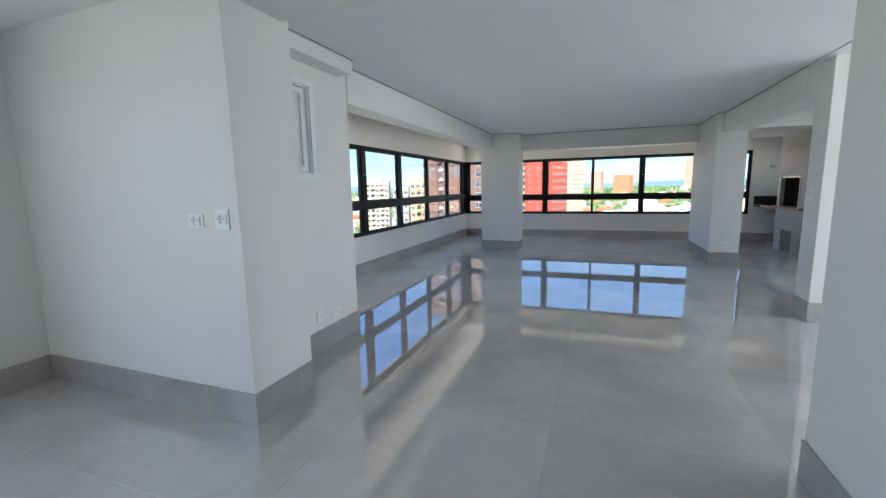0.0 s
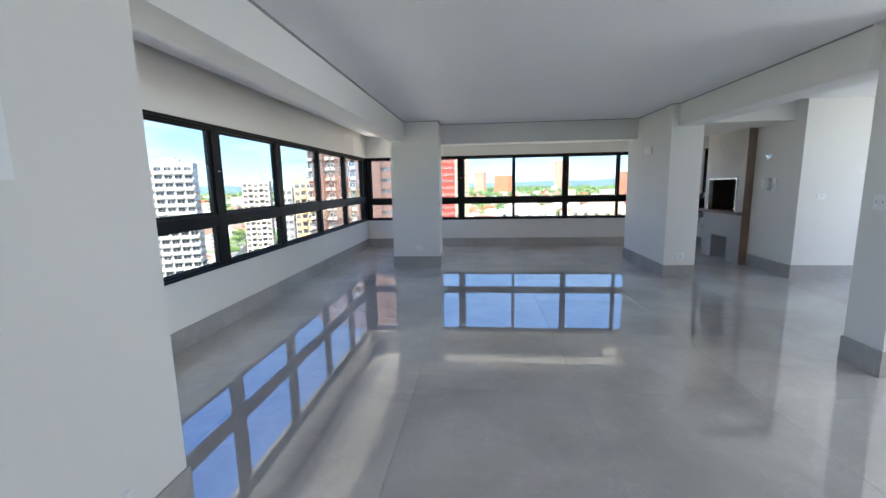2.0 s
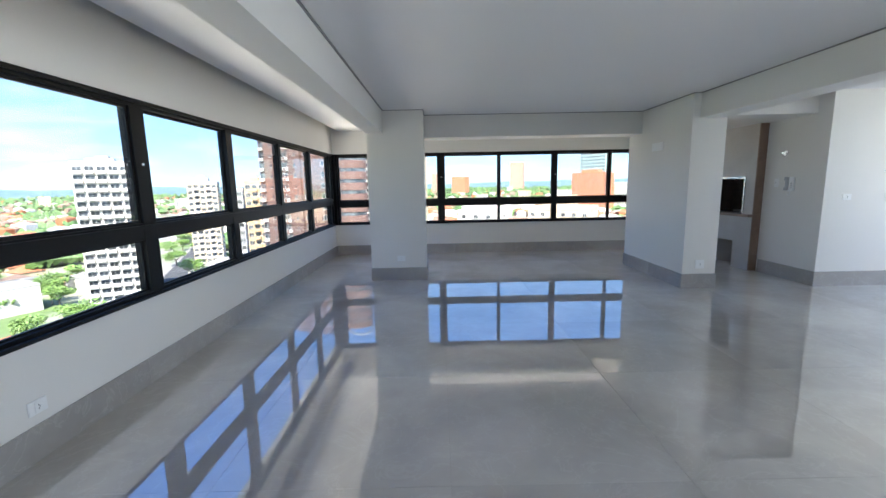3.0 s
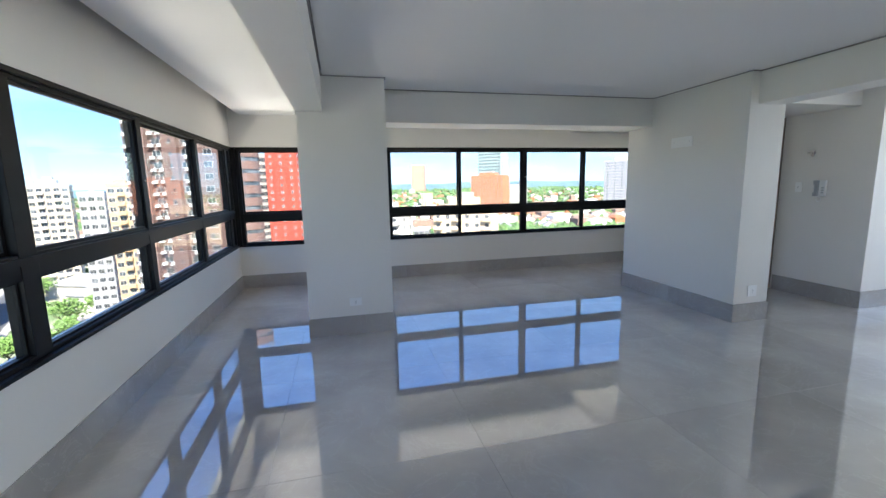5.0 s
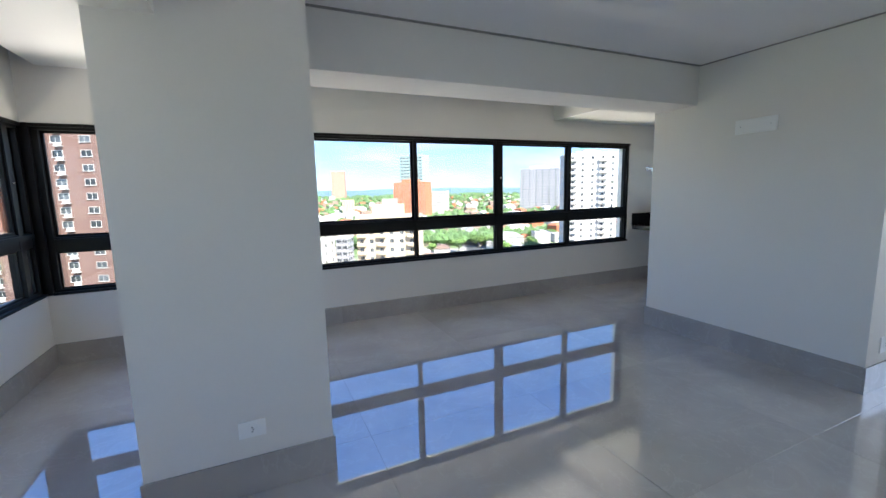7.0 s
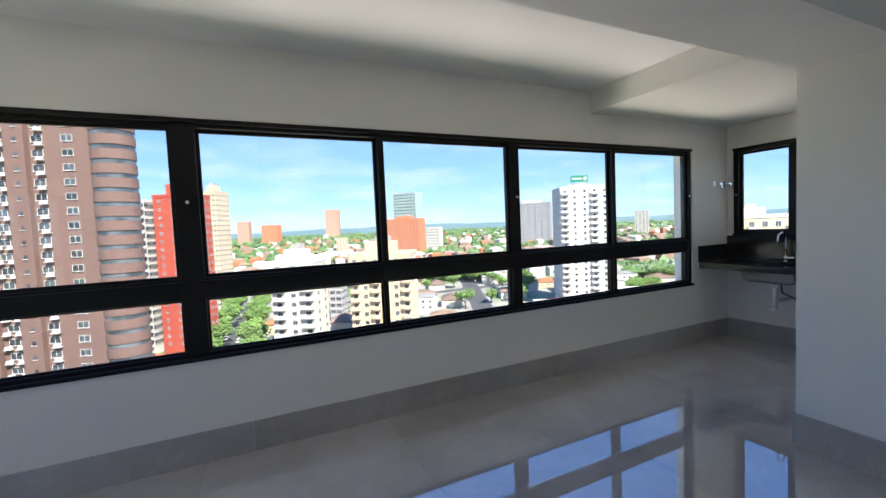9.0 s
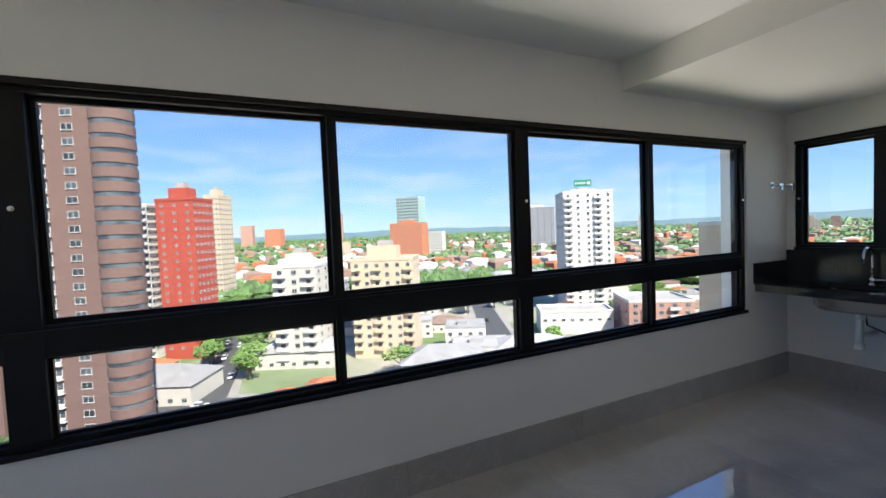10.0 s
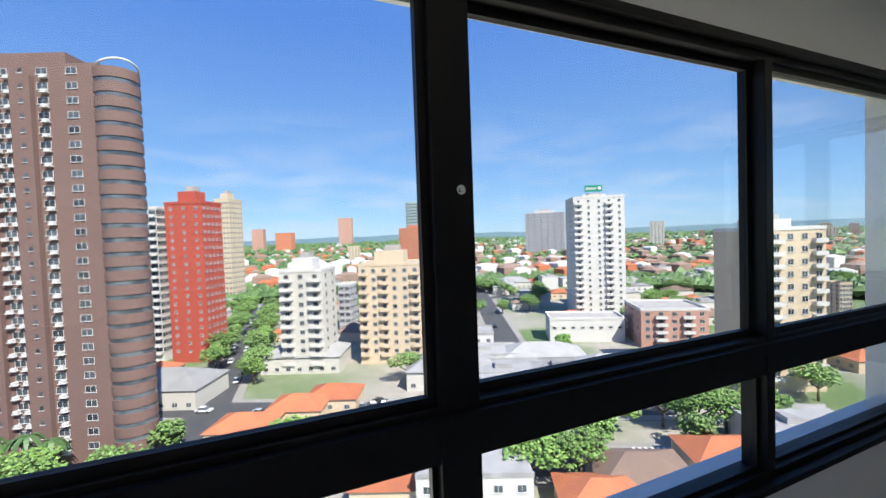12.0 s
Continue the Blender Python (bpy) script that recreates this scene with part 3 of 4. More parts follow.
# ---- barbecue ----
def barbecue():
    b = thing("barbecue", "built-in barbecue clad in grey stone with brown sides", "barbecue")
    x0, x1, y0, y1 = 4.06, NICHE - 0.002, 9.09, 10.36
    a0, a1, c0, c1 = 9.34, 10.20, 0.93, 1.49       # fire opening
    f0, f1, g1 = 9.50, 10.02, 0.44                 # ash opening
    bm = bmesh.new()
    fx = x0 + 0.06
    for q in ((y0 + 0.02, a0, g1, 2.338), (a1, y1, g1, 2.338), (a0, a1, c1, 2.338), (a0, a1, g1, c0 - 0.06), (y0 + 0.02, f0, 0, g1), (f1, y1, 0, g1)):
        add_box(bm, x0, fx, *q)
    part("front_cladding", bm, M_BBQ, b, "grey stone front")
    part("side_panel", box_bm(x0 - 0.004, x1, y0, y0 + 0.018, 0, 2.338, 0.002), M_BROWN, b, "dark brown stone side")
    part("side_panel", box_bm(fx, x1, y1 - 0.02, y1, 0, 2.338), M_BBQ, b)
    bm = bmesh.new()
    for q in ((fx, x1 - 0.01, a0 - 0.02, a0, c0 - 0.05, c1 + 0.02), (fx, x1 - 0.01, a1, a1 + 0.02, c0 - 0.05, c1 + 0.02), (fx, x1 - 0.01, a0, a1, c1, c1 + 0.02),
              (x1 - 0.03, x1 - 0.01, a0, a1, c0, c1), (fx, x1 - 0.01, a0, a1, c0 - 0.05, c0 - 0.03)):
        add_box(bm, *q)
    part("firebox", bm, M_FIREBOX, b, "dark firebrick inside")
    bm = bmesh.new()
    s = 0.03
    for q in ((a0 - s, a0, c0 - 0.01, c1 + s), (a1, a1 + s, c0 - 0.01, c1 + s), (a0, a1, c1, c1 + s)):
        add_box(bm, x0 - 0.012, x0 - 0.001, *q)
    part("opening_trim", bm, M_STEEL, b, "steel trim round the fire opening")
    part("ledge", box_bm(x0 - 0.09, fx + 0.1, y0 - 0.004, y1 + 0.05, c0 - 0.058, c0 - 0.012, 0.003), M_BROWN, b, "brown stone ledge")
    bm = bmesh.new()
    for q in ((fx, x1 - 0.05, f0 - 0.02, f0, 0, g1), (fx, x1 - 0.05, f1, f1 + 0.02, 0, g1), (x1 - 0.07, x1 - 0.05, f0, f1, 0, g1), (fx, x1 - 0.05, f0, f1, g1, g1 + 0.02)):
        add_box(bm, *q)
    part("ash_niche", bm, M_BBQ, b)
    return b


barbecue()


# ---- sink counter ----
CX0, CY0, CY1 = 3.98, 10.415, FAR - 0.014
SX0, SX1, SY0, SY1 = 4.09, 4.40, 10.66, 11.14
counter = thing("sink_counter", "black granite counter with upstand in the niche", "counter")
bm = bmesh.new()
for q in ((CX0, SX0, CY0, CY1), (SX1, NICHE - 0.002, CY0, CY1), (SX0, SX1, CY0, SY0), (SX0, SX1, SY1, CY1)):
    add_box(bm, *q, 0.87, 0.90)
part("worktop", bm, M_GRANITE, counter)
part("apron", box_bm(CX0, CX0 + 0.02, CY0, CY1, 0.835, 0.869, 0.002), M_GRANITE, counter)
part("upstand", box_bm(CX0, NICHE - 0.021, FAR - 0.02, FAR - 0.001, 0.901, 1.085, 0.002), M_GRANITE, counter)
part("upstand", box_bm(NICHE - 0.02, NICHE - 0.001, CY0, FAR - 0.001, 0.901, 1.178, 0.002), M_GRANITE, counter)


def sink():
    s = thing("sink", "stainless steel undermount sink bowl", "sink")
    bm = bmesh.new()

    def ring(inset, z, r=0.05, n=5):
        x0, x1, y0, y1 = SX0 - 0.005 + inset, SX1 + 0.005 - inset, SY0 - 0.005 + inset, SY1 + 0.005 - inset
        out = []
        for cx, cy, a0 in ((x1 - r, y1 - r, 0), (x0 + r, y1 - r, 90), (x0 + r, y0 + r, 180), (x1 - r, y0 + r, 270)):
            for k in range(n):
                a = radians(a0 + 90 * k / (n - 1))
                out.append(bm.verts.new((cx + r * math.cos(a), cy + r * math.sin(a), z)))
        return out
    rings = [ring(-0.02, 0.868), ring(-0.02, 0.864), ring(-0.004, 0.862), ring(0.0, 0.76), ring(0.02, 0.725), ring(0.05, 0.712),
             ring(0.05, 0.716), ring(0.022, 0.729), ring(0.004, 0.762), ring(0.0, 0.868)]
    for a, b in zip(rings, rings[1:] + rings[:1]):
        if a is rings[5]:
            bm.faces.new(a)
            bm.faces.new(b)
            continue
        for k in range(len(a)):
            f = bm.faces.new((a[k], a[(k + 1) % len(a)], b[(k + 1) % len(a)], b[k]))
            f.smooth = True
    part("bowl", bm, M_STEEL, s)
    cx, cy = (SX0 + SX1) / 2, (SY0 + SY1) / 2
    bm = bmesh.new()
    add_tube(bm, (cx, cy, 0.7165), (cx, cy, 0.721), 0.045, 20)
    part("drain", bm, M_CHROME, s)
    bm = bmesh.new()
    add_tube(bm, (cx, cy, 0.711), (cx, cy, 0.66), 0.035, 16)
    add_tube(bm, (cx, cy, 0.66), (cx, cy, 0.44), 0.024, 16)
    add_tube(bm, (cx, cy, 0.46), (cx, cy, 0.42), 0.032, 16)
    add_pipe(bm, [(cx + 0.02, cy, 0.56), (cx + 0.07, cy, 0.52), (cx + 0.12, cy, 0.51), (NICHE - 0.003, cy, 0.51)], 0.02, 12)
    part("siphon", bm, M_PVC, s, "white plastic siphon pipe")
    bm = bmesh.new()
    add_pipe(bm, [(4.46, cy - 0.02, 0.86), (4.46, cy + 0.05, 0.72), (4.43, cy + 0.02, 0.58), (4.42, cy - 0.12, 0.53), (4.47, cy - 0.24, 0.56), (NICHE - 0.003, cy - 0.27, 0.57)], 0.007, 8)
    part("hose", bm, M_RUBBER, s, "thin black supply hose")


sink()


def tap():
    t = thing("kitchen_tap", "tall chrome gooseneck tap on the counter", "tap", pose(4.455, 10.90, 0.90))
    bm = bmesh.new()
    add_tube(bm, (0, 0, 0), (0, 0, 0.02), 0.026, 18)
    add_tube(bm, (0, 0, 0.02), (0, 0, 0.07), 0.02, 18)
    part("body", bm, M_CHROME, t)
    bm = bmesh.new()
    pts = [(0, 0, 0.07), (0, 0, 0.16), (0, 0, 0.24)] + [(-0.075 + 0.075 * math.cos(radians(a)), 0, 0.24 + 0.075 * math.sin(radians(a))) for a in range(20, 181, 20)] + [(-0.15, 0, 0.20)]
    add_pipe(bm, pts, 0.011, 12)
    part("spout", bm, M_CHROME, t)
    part("lever", box_bm(-0.008, 0.008, -0.075, -0.018, 0.045, 0.06, 0.003), M_CHROME, t)


tap()

# ---- the city below ----
G = -42.0
rng = random.Random(7)
M_GROUND = material("city_ground", (0.34, 0.31, 0.26), 0.95, color2=(0.12, 0.18, 0.06), scale=0.018, spread=0.16, grain=0.25, grain_scale=0.4)
M_ASPHALT = material("asphalt", (0.055, 0.055, 0.058), 0.9, color2=(0.08, 0.08, 0.08), scale=0.3, grain=0.2, grain_scale=3)
M_PAVE = material("concrete_paving", (0.33, 0.31, 0.28), 0.9, color2=(0.25, 0.235, 0.21), scale=0.2, grain=0.15, grain_scale=2)
M_LINE = material("road_paint", (0.7, 0.7, 0.68), 0.7, grain=0.2, grain_scale=5)
M_TRUNK = material("bark", (0.10, 0.075, 0.05), 0.95, color2=(0.16, 0.12, 0.09), scale=3, grain=0.3, grain_scale=20)
M_PALM = material("palm_leaf", (0.06, 0.12, 0.035), 0.5, color2=(0.10, 0.17, 0.06), scale=1.0, random_tone=0.1)
M_TINT = material("facade_glass", (0.035, 0.042, 0.05), 0.12, color2=(0.10, 0.11, 0.12), scale=0.25, spread=0.2, random_tone=0.5)
M_WFRAME = material("facade_frame", (0.55, 0.54, 0.52), 0.5, grain=0.05)
M_TANK = material("roof_concrete", (0.42, 0.40, 0.37), 0.9, color2=(0.30, 0.28, 0.26), scale=0.4, grain=0.15, grain_scale=3)
M_GREENSIGN = material("green_sign", (0.01, 0.22, 0.13), 0.5, grain=0.05)


def leaf_material(name, a, b):
    m = material(name, a, 0.6, color2=b, scale=0.7, random_tone=0.22, grain=0.25, grain_scale=3.0)
    n, l = m.node_tree.nodes, m.node_tree.links
    geo = n.new("ShaderNodeNewGeometry")
    rr = n.new("ShaderNodeMapRange")
    rr.inputs["To Min"].default_value, rr.inputs["To Max"].default_value = 0.6, 1.4
    l.new(geo.outputs["Random Per Island"], rr.inputs["Value"])
    mul = n.new("ShaderNodeMix")
    mul.data_type, mul.blend_type = "RGBA", "MULTIPLY"
    mul.inputs["Factor"].default_value = 1
    bs = n["Principled BSDF"].inputs["Base Color"]
    old = bs.links[0].from_socket
    l.new(old, mul.inputs["A"])
    l.new(rr.outputs["Result"], mul.inputs["B"])
    l.new(mul.outputs["Result"], bs)
    return m


M_LEAF = leaf_material("foliage", (0.10, 0.19, 0.035), (0.18, 0.28, 0.07))
M_WOODS = leaf_material("far_foliage", (0.07, 0.14, 0.04), (0.12, 0.19, 0.06))


def stucco(name, c, k=0.88):
    return material(name, c, 0.85, color2=tuple(v * k for v in c), scale=0.12, grain=0.06, grain_scale=2.0)


S_BROWN = stucco("brown_render", (0.175, 0.105, 0.088))
S_RED = stucco("red_render", (0.42, 0.075, 0.045))
S_WHITE = stucco("white_render", (0.62, 0.595, 0.55))
S_CREAM = stucco("cream_render", (0.60, 0.48, 0.33))
S_TAN = stucco("tan_render", (0.52, 0.36, 0.20))
S_PALE = stucco("pale_render", (0.56, 0.53, 0.47))
S_ORANGE = stucco("orange_render", (0.55, 0.20, 0.10))
S_PINK = stucco("pink_render", (0.48, 0.27, 0.20))
S_GREY = stucco("grey_render", (0.33, 0.33, 0.35))
S_GREEN = stucco("green_glass_cladding", (0.32, 0.45, 0.42))
R_ORANGE = material("orange_roof_tiles", (0.50, 0.16, 0.065), 0.85, color2=(0.36, 0.12, 0.06), scale=0.25, grain=0.2, grain_scale=4, random_tone=0.2)
R_BROWN = material("weathered_roof_tiles", (0.26, 0.17, 0.12), 0.9, color2=(0.17, 0.12, 0.10), scale=0.3, grain=0.2, grain_scale=4, random_tone=0.25)
R_GREY = material("fibre_cement_roof", (0.36, 0.35, 0.34), 0.8, color2=(0.24, 0.23, 0.22), scale=0.25, grain=0.15, grain_scale=3, random_tone=0.25)

bm = bmesh.new()
bmesh.ops.create_grid(bm, x_segments=8, y_segments=8, size=4600)
for v in bm.verts:
    v.co.z = G
structure("ground", bm, M_GROUND, "city ground of paving, soil and grass", "ground")


def window_mesh(w, h, frame=True):
    bm = bmesh.new()
    add_box(bm, -w / 2, w / 2, -0.03, 0.05, 0, h, 1)
    if frame:
        s = 0.08
        for q in ((-w / 2 - s, -w / 2, 0, h), (w / 2, w / 2 + s, 0, h), (-w / 2 - s, w / 2 + s, h, h + s), (-0.03, 0.03, 0, h)):
            add_box(bm, q[0], q[1], -0.07, 0.05, q[2], q[3], 0)
    add_box(bm, -w / 2 - 0.15, w / 2 + 0.15, -0.18, 0.05, -0.12, -0.005, 0)
    return mesh_of("window", bm, M_WFRAME, M_TINT)


def balcony_mesh(w, depth, mat):
    bm = bmesh.new()
    add_box(bm, -w / 2, w / 2, -depth, 0.02, -0.15, 0)
    add_box(bm, -w / 2, w / 2, -depth, -depth + 0.12, 0, 0.95)
    for s in (-1, 1):
        add_box(bm, s * w / 2 - 0.06, s * w / 2 + 0.06, -depth + 0.12, 0.02, 0, 0.95)
    return mesh_of("balcony", bm, mat)


def tower(label, xa, ya, xb, yb, depth, top, floors, mat, cols, side_cols=2, win=(1.5, 1.3), balconies=(), accent=None, roof=0.0, band=False, sides=(1, -1)):
    """A block of flats whose street front runs from (xa, ya) to (xb, yb). balconies: columns that carry them."""
    w = math.hypot(xb - xa, yb - ya)
    rot = math.degrees(math.atan2(yb - ya, xb - xa))
    t = thing("apartment_building", label, "building", pose((xa + xb) / 2, (ya + yb) / 2, G, 0, 0, rot))
    h = top - G
    fh = h / floors
    part("wall", box_bm(-w / 2, w / 2, 0, depth, 0, h), mat, t)
    bm = bmesh.new()
    for q in ((-w / 2 - 0.15, w / 2 + 0.15, -0.15, 0.3), (-w / 2 - 0.15, w / 2 + 0.15, depth - 0.3, depth + 0.15), (-w / 2 - 0.15, -w / 2 + 0.3, 0.3, depth - 0.3), (w / 2 - 0.3, w / 2 + 0.15, 0.3, depth - 0.3)):
        add_box(bm, *q, h + 0.003, h + 1.0)
    top_part = part("parapet", bm, accent or mat, t)
    part("roof", box_bm(-w / 2 + 0.3, w / 2 - 0.3, 0.3, depth - 0.3, h + 0.003, h + 0.25), M_TANK, t)
    if roof:
        part("penthouse", box_bm(-w * 0.28, w * 0.2, depth * 0.25, depth * 0.75, h + 0.25, h + roof), accent or mat, t)
        part("water_tank", box_bm(-w * 0.12, w * 0.1, depth * 0.35, depth * 0.65, h + roof, h + roof * 1.4), M_TANK, t)
    wm = window_mesh(min(win[0], w / cols * 0.75), win[1])
    bal = balcony_mesh(w / cols * 0.86, 1.2, accent or mat)
    for f in range(1, floors):
        z = f * fh + 0.9
        for c in range(cols):
            x = -w / 2 + (c + 0.5) * w / cols
            o = new("window", wm)
            o.parent = t
            o.location = (x, 0, z)
            if c in balconies:
                o = new("balcony", bal)
                o.parent = t
                o.location = (x, 0, f * fh)
        for sd in sides:
            for c in range(side_cols):
                o = new("window", wm)
                o.parent = t
                o.location = (sd * w / 2, (c + 0.5) * depth / side_cols, z)
                o.rotation_euler = (0, 0, sd * math.pi / 2)
    if band:
        bb = bmesh.new()
        add_box(bb, -w / 2 - 0.12, w / 2 + 0.12, -0.12, 0.1, -0.2, 0.2)
        bmesh_band = mesh_of("floor_band", bb, accent or mat)
        for f in range(1, floors):
            o = new("floor_band", bmesh_band)
            o.parent = t
            o.location = (0, 0, f * fh)
    return t


def brown_tower():
    """The tall brown block: a slab with recessed service strips and a round bay of ribbon windows at its corner."""
    t = thing("apartment_building", "tall brown apartment tower with a rounded glazed corner bay", "building", pose(-39.2, 116.8, G, 0, 0, -22))
    h, floors, w, d = 79.5, 28, 27.0, 10.0
    fh = h / floors
    part("wall", box_bm(-w / 2, w / 2, 0, d, 0, h), S_BROWN, t)
    part("parapet", box_bm(-w / 2 + 0.2, w / 2 - 6, 0.2, d - 0.2, h, h + 2.2), S_BROWN, t)
    for x in (-8.6, -0.4):
        part("pilaster", box_bm(x - 1.9, x + 1.9, -1.1, 0.02, 0, h - 2.5), S_BROWN, t)
    cx, cy, r = w / 2 + 1.5, 3.0, 3.9
    bm = bmesh.new()
    add_tube(bm, (cx, cy, 0), (cx, cy, h - 1.5), r - 0.18, 40, smooth=False)
    part("bay_glazing", bm, M_TINT, t, "dark curved bay glazing")
    bm = bmesh.new()
    add_tube(bm, (0, 0, 0), (0, 0, fh * 0.68), r, 40, smooth=False)
    band = mesh_of("bay_band", bm, S_BROWN)
    for f in range(floors):
        o = new("bay_band", band)
        o.parent = t
        o.location = (cx, cy, f * fh)
    bm = bmesh.new()
    add_pipe(bm, [(cx + (r - 0.2) * math.cos(radians(a)), cy + (r - 0.2) * math.sin(radians(a)), h - 0.4 + 1.3 * math.sin(radians((a + 110) * 180 / 150))) for a in range(-110, 41, 15)], 0.22, 8)
    part("roof_arch", bm, S_WHITE, t, "white curved roof arch")
    wide, narrow = window_mesh(2.0, 1.2), window_mesh(0.7, 0.8, False)
    ac = bmesh.new()
    add_box(ac, -0.75, 0.75, -0.85, 0.02, -0.12, 0)
    add_box(ac, -0.5, 0.5, -0.75, -0.1, 0.001, 0.55)
    ac_mesh = mesh_of("balconet", ac, M_WFRAME)
    for f in range(1, floors):
        z = f * fh + 0.8
        for x, me in ((-12.2, wide), (-4.6, wide), (3.0, wide), (8.6, wide)):
            o = new("window", me)
            o.parent = t
            o.location = (x, 0, z)
        for x in (-8.2, -0.1):
            o = new("window", narrow)
            o.parent = t
            o.location = (x, -1.1, z)
        for x in (-12.2, -5.6, -3.2, 3.6):
            o = new("air_conditioner_shelf", ac_mesh)
            o.parent = t
            o.location = (x, 0, f * fh + 0.1)


brown_tower()
tower("red apartment tower with white balconies on its flank", -31.0, 190.9, -18.4, 184.1, 11.7, 16.4, 20, S_RED, 3, 5, (0.9, 0.9), accent=S_RED, roof=5, sides=(1,))
tower("narrow white balcony block beside the red tower", -37.3, 196.0, -34.2, 194.4, 4.4, 15.2, 20, S_WHITE, 1, 2, (3.6, 1.5), balconies=(0,), accent=S_WHITE, sides=(1,))
tower("tall cream apartment tower beside a green street", -28.2, 339.8, -18.9, 334.7, 16.3, 31.8, 21, S_CREAM, 4, 5, roof=5, sides=(1,))
tower("white apartment block with a stepped roof", 5.7, 155.9, 18.4, 149.2, 13.3, -8.7, 11, S_PALE, 3, 2, (1.5, 1.3), balconies=(0, 2), accent=S_WHITE, roof=4.5, sides=(1,))
tower("small pale blue office block", 33.4, 210.7, 38.5, 207.7, 9.0, -20.5, 7, S_GREY, 2, 3, (2.6, 1.5), accent=S_WHITE, band=True, sides=(1,))
tower("cream apartment block with a pitched cap", 31.0, 153.0, 50.0, 142.8, 19.1, -8.1, 11, S_CREAM, 6, 4, (1.3, 1.3), balconies=(0, 2, 5), roof=5, sides=(1,))
tower("orange brick apartment block far off", 189.0, 602.8, 227.7, 572.2, 33.5, 13.9, 15, S_ORANGE, 9, 4, (1.8, 1.4), roof=5, sides=(-1,))
tower("green glass office tower far off", 224.3, 672.8, 252.3, 643.9, 28.5, 58.5, 20, S_GREEN, 7, 4, (4.0, 1.8), band=True, accent=S_WHITE, sides=(-1,))
tower("pink twin tower on the horizon", 473.6, 2824.6, 555.3, 2793.6, 57.9, 141.3, 22, S_PINK, 8, 2, (3, 1.6), sides=(-1,))
tower("low white office block far off", 294.5, 706.0, 313.6, 687.9, 18.6, -0.3, 8, S_WHITE, 6, 3, (2.4, 1.5), sides=(-1,))
tower("low orange block on the horizon", 51.7, 1783.7, 107.5, 1753.3, 38.6, 33.8, 8, S_ORANGE, 8, 2, (2, 1.4), sides=(1,))
tower("brownish block on the horizon", -34.9, 1868.7, 7.3, 1853.1, 31.2, 52.4, 9, S_PINK, 7, 2, (2, 1.4), sides=(1,))
tower("white residential tower with a roof sign", 141.1, 170.5, 161.8, 158.5, 21.0, 17.3, 20, S_WHITE, 5, 4, (1.1, 1.2), balconies=(0, 3), accent=S_WHITE, roof=2.2, sides=(-1,))
tower("low white podium at the tower's foot", 104.0, 143.2, 128.5, 128.8, 13.5, -33.3, 2, S_WHITE, 8, 3, (1.4, 0.8), sides=(-1,))
tower("grey and brown office tower far off", 464.3, 673.8, 515.7, 623.3, 52.0, 37.8, 16, S_GREY, 6, 4, (3.2, 1.6), band=True, accent=S_WHITE, roof=6, sides=(-1,))
tower("slim grey tower on the horizon", 844.0, 713.0, 863.4, 689.2, 24.7, 18.2, 14, S_PALE, 4, 3, (2.4, 1.6), band=True, sides=(-1,))
tower("beige apartment tower with white curved balconies", 114.0, 77.5, 132.7, 68.1, 11.8, -0.1, 13, S_CREAM, 6, 4, (1.4, 1.4), balconies=(2, 5), accent=S_WHITE, roof=3, sides=())
tower("tan apartment block with small windows", 231.7, 106.7, 236.1, 104.2, 8.4, -26.0, 8, S_CREAM, 4, 3, sides=(-1,))
tower("low brown and white apartment block", 126.5, 119.6, 146.1, 107.5, 20.3, -28.4, 5, S_PINK, 5, 3, balconies=(1, 3), accent=S_WHITE, sides=(-1,))
tower("white apartment tower with long balconies", -127.0, 147.5, -111.8, 154.6, 9.0, 10.9, 17, S_WHITE, 5, 3, (2.6, 1.5), balconies=(0, 1, 2, 3, 4), accent=S_WHITE, roof=2.2, sides=(1,))
tower("cream apartment tower with a stepped top", -126.4, 211.1, -113.8, 215.6, 9.0, 4.4, 16, S_CREAM, 5, 3, (1.8, 1.4), balconies=(1, 3), accent=S_WHITE, roof=3, sides=(1,))
tower("grey and white apartment tower", -80.2, 156.1, -74.0, 157.8, 6.0, 0.9, 15, S_GREY, 3, 2, (1.5, 1.3), accent=S_WHITE, roof=1, sides=(1,))
tower("tan apartment tower beside the brown one", -69.6, 150.1, -63.2, 151.8, 6.0, 3.4, 16, S_TAN, 3, 2, (1.5, 1.3), balconies=(1,), roof=2, sides=(1,))
tower("pale tower beyond the sink window", 330, 90, 345, 70, 20, 8, 16, S_PALE, 4, 3, (2.2, 1.5), band=True, sides=(-1,))
tower("pink apartment block beyond the sink window", 190, 62, 202, 50, 18, -6, 11, S_PINK, 4, 3, balconies=(1,), accent=S_WHITE, sides=(-1,))
far_rng = random.Random(3)
for i in range(14):
    d, a = far_rng.uniform(650, 1900), radians(far_rng.uniform(-52, 78))
    x, y, s = d * math.sin(a), d * math.cos(a), far_rng.uniform(14, 26)
    tower("distant apartment block on the horizon", x, y, x + s * math.cos(-a), y + s * math.sin(-a), s, G + far_rng.uniform(14, 44), 8, far_rng.choice((S_WHITE, S_PALE, S_CREAM, S_PINK)), 4, 1, (2.6, 2.2), sides=())

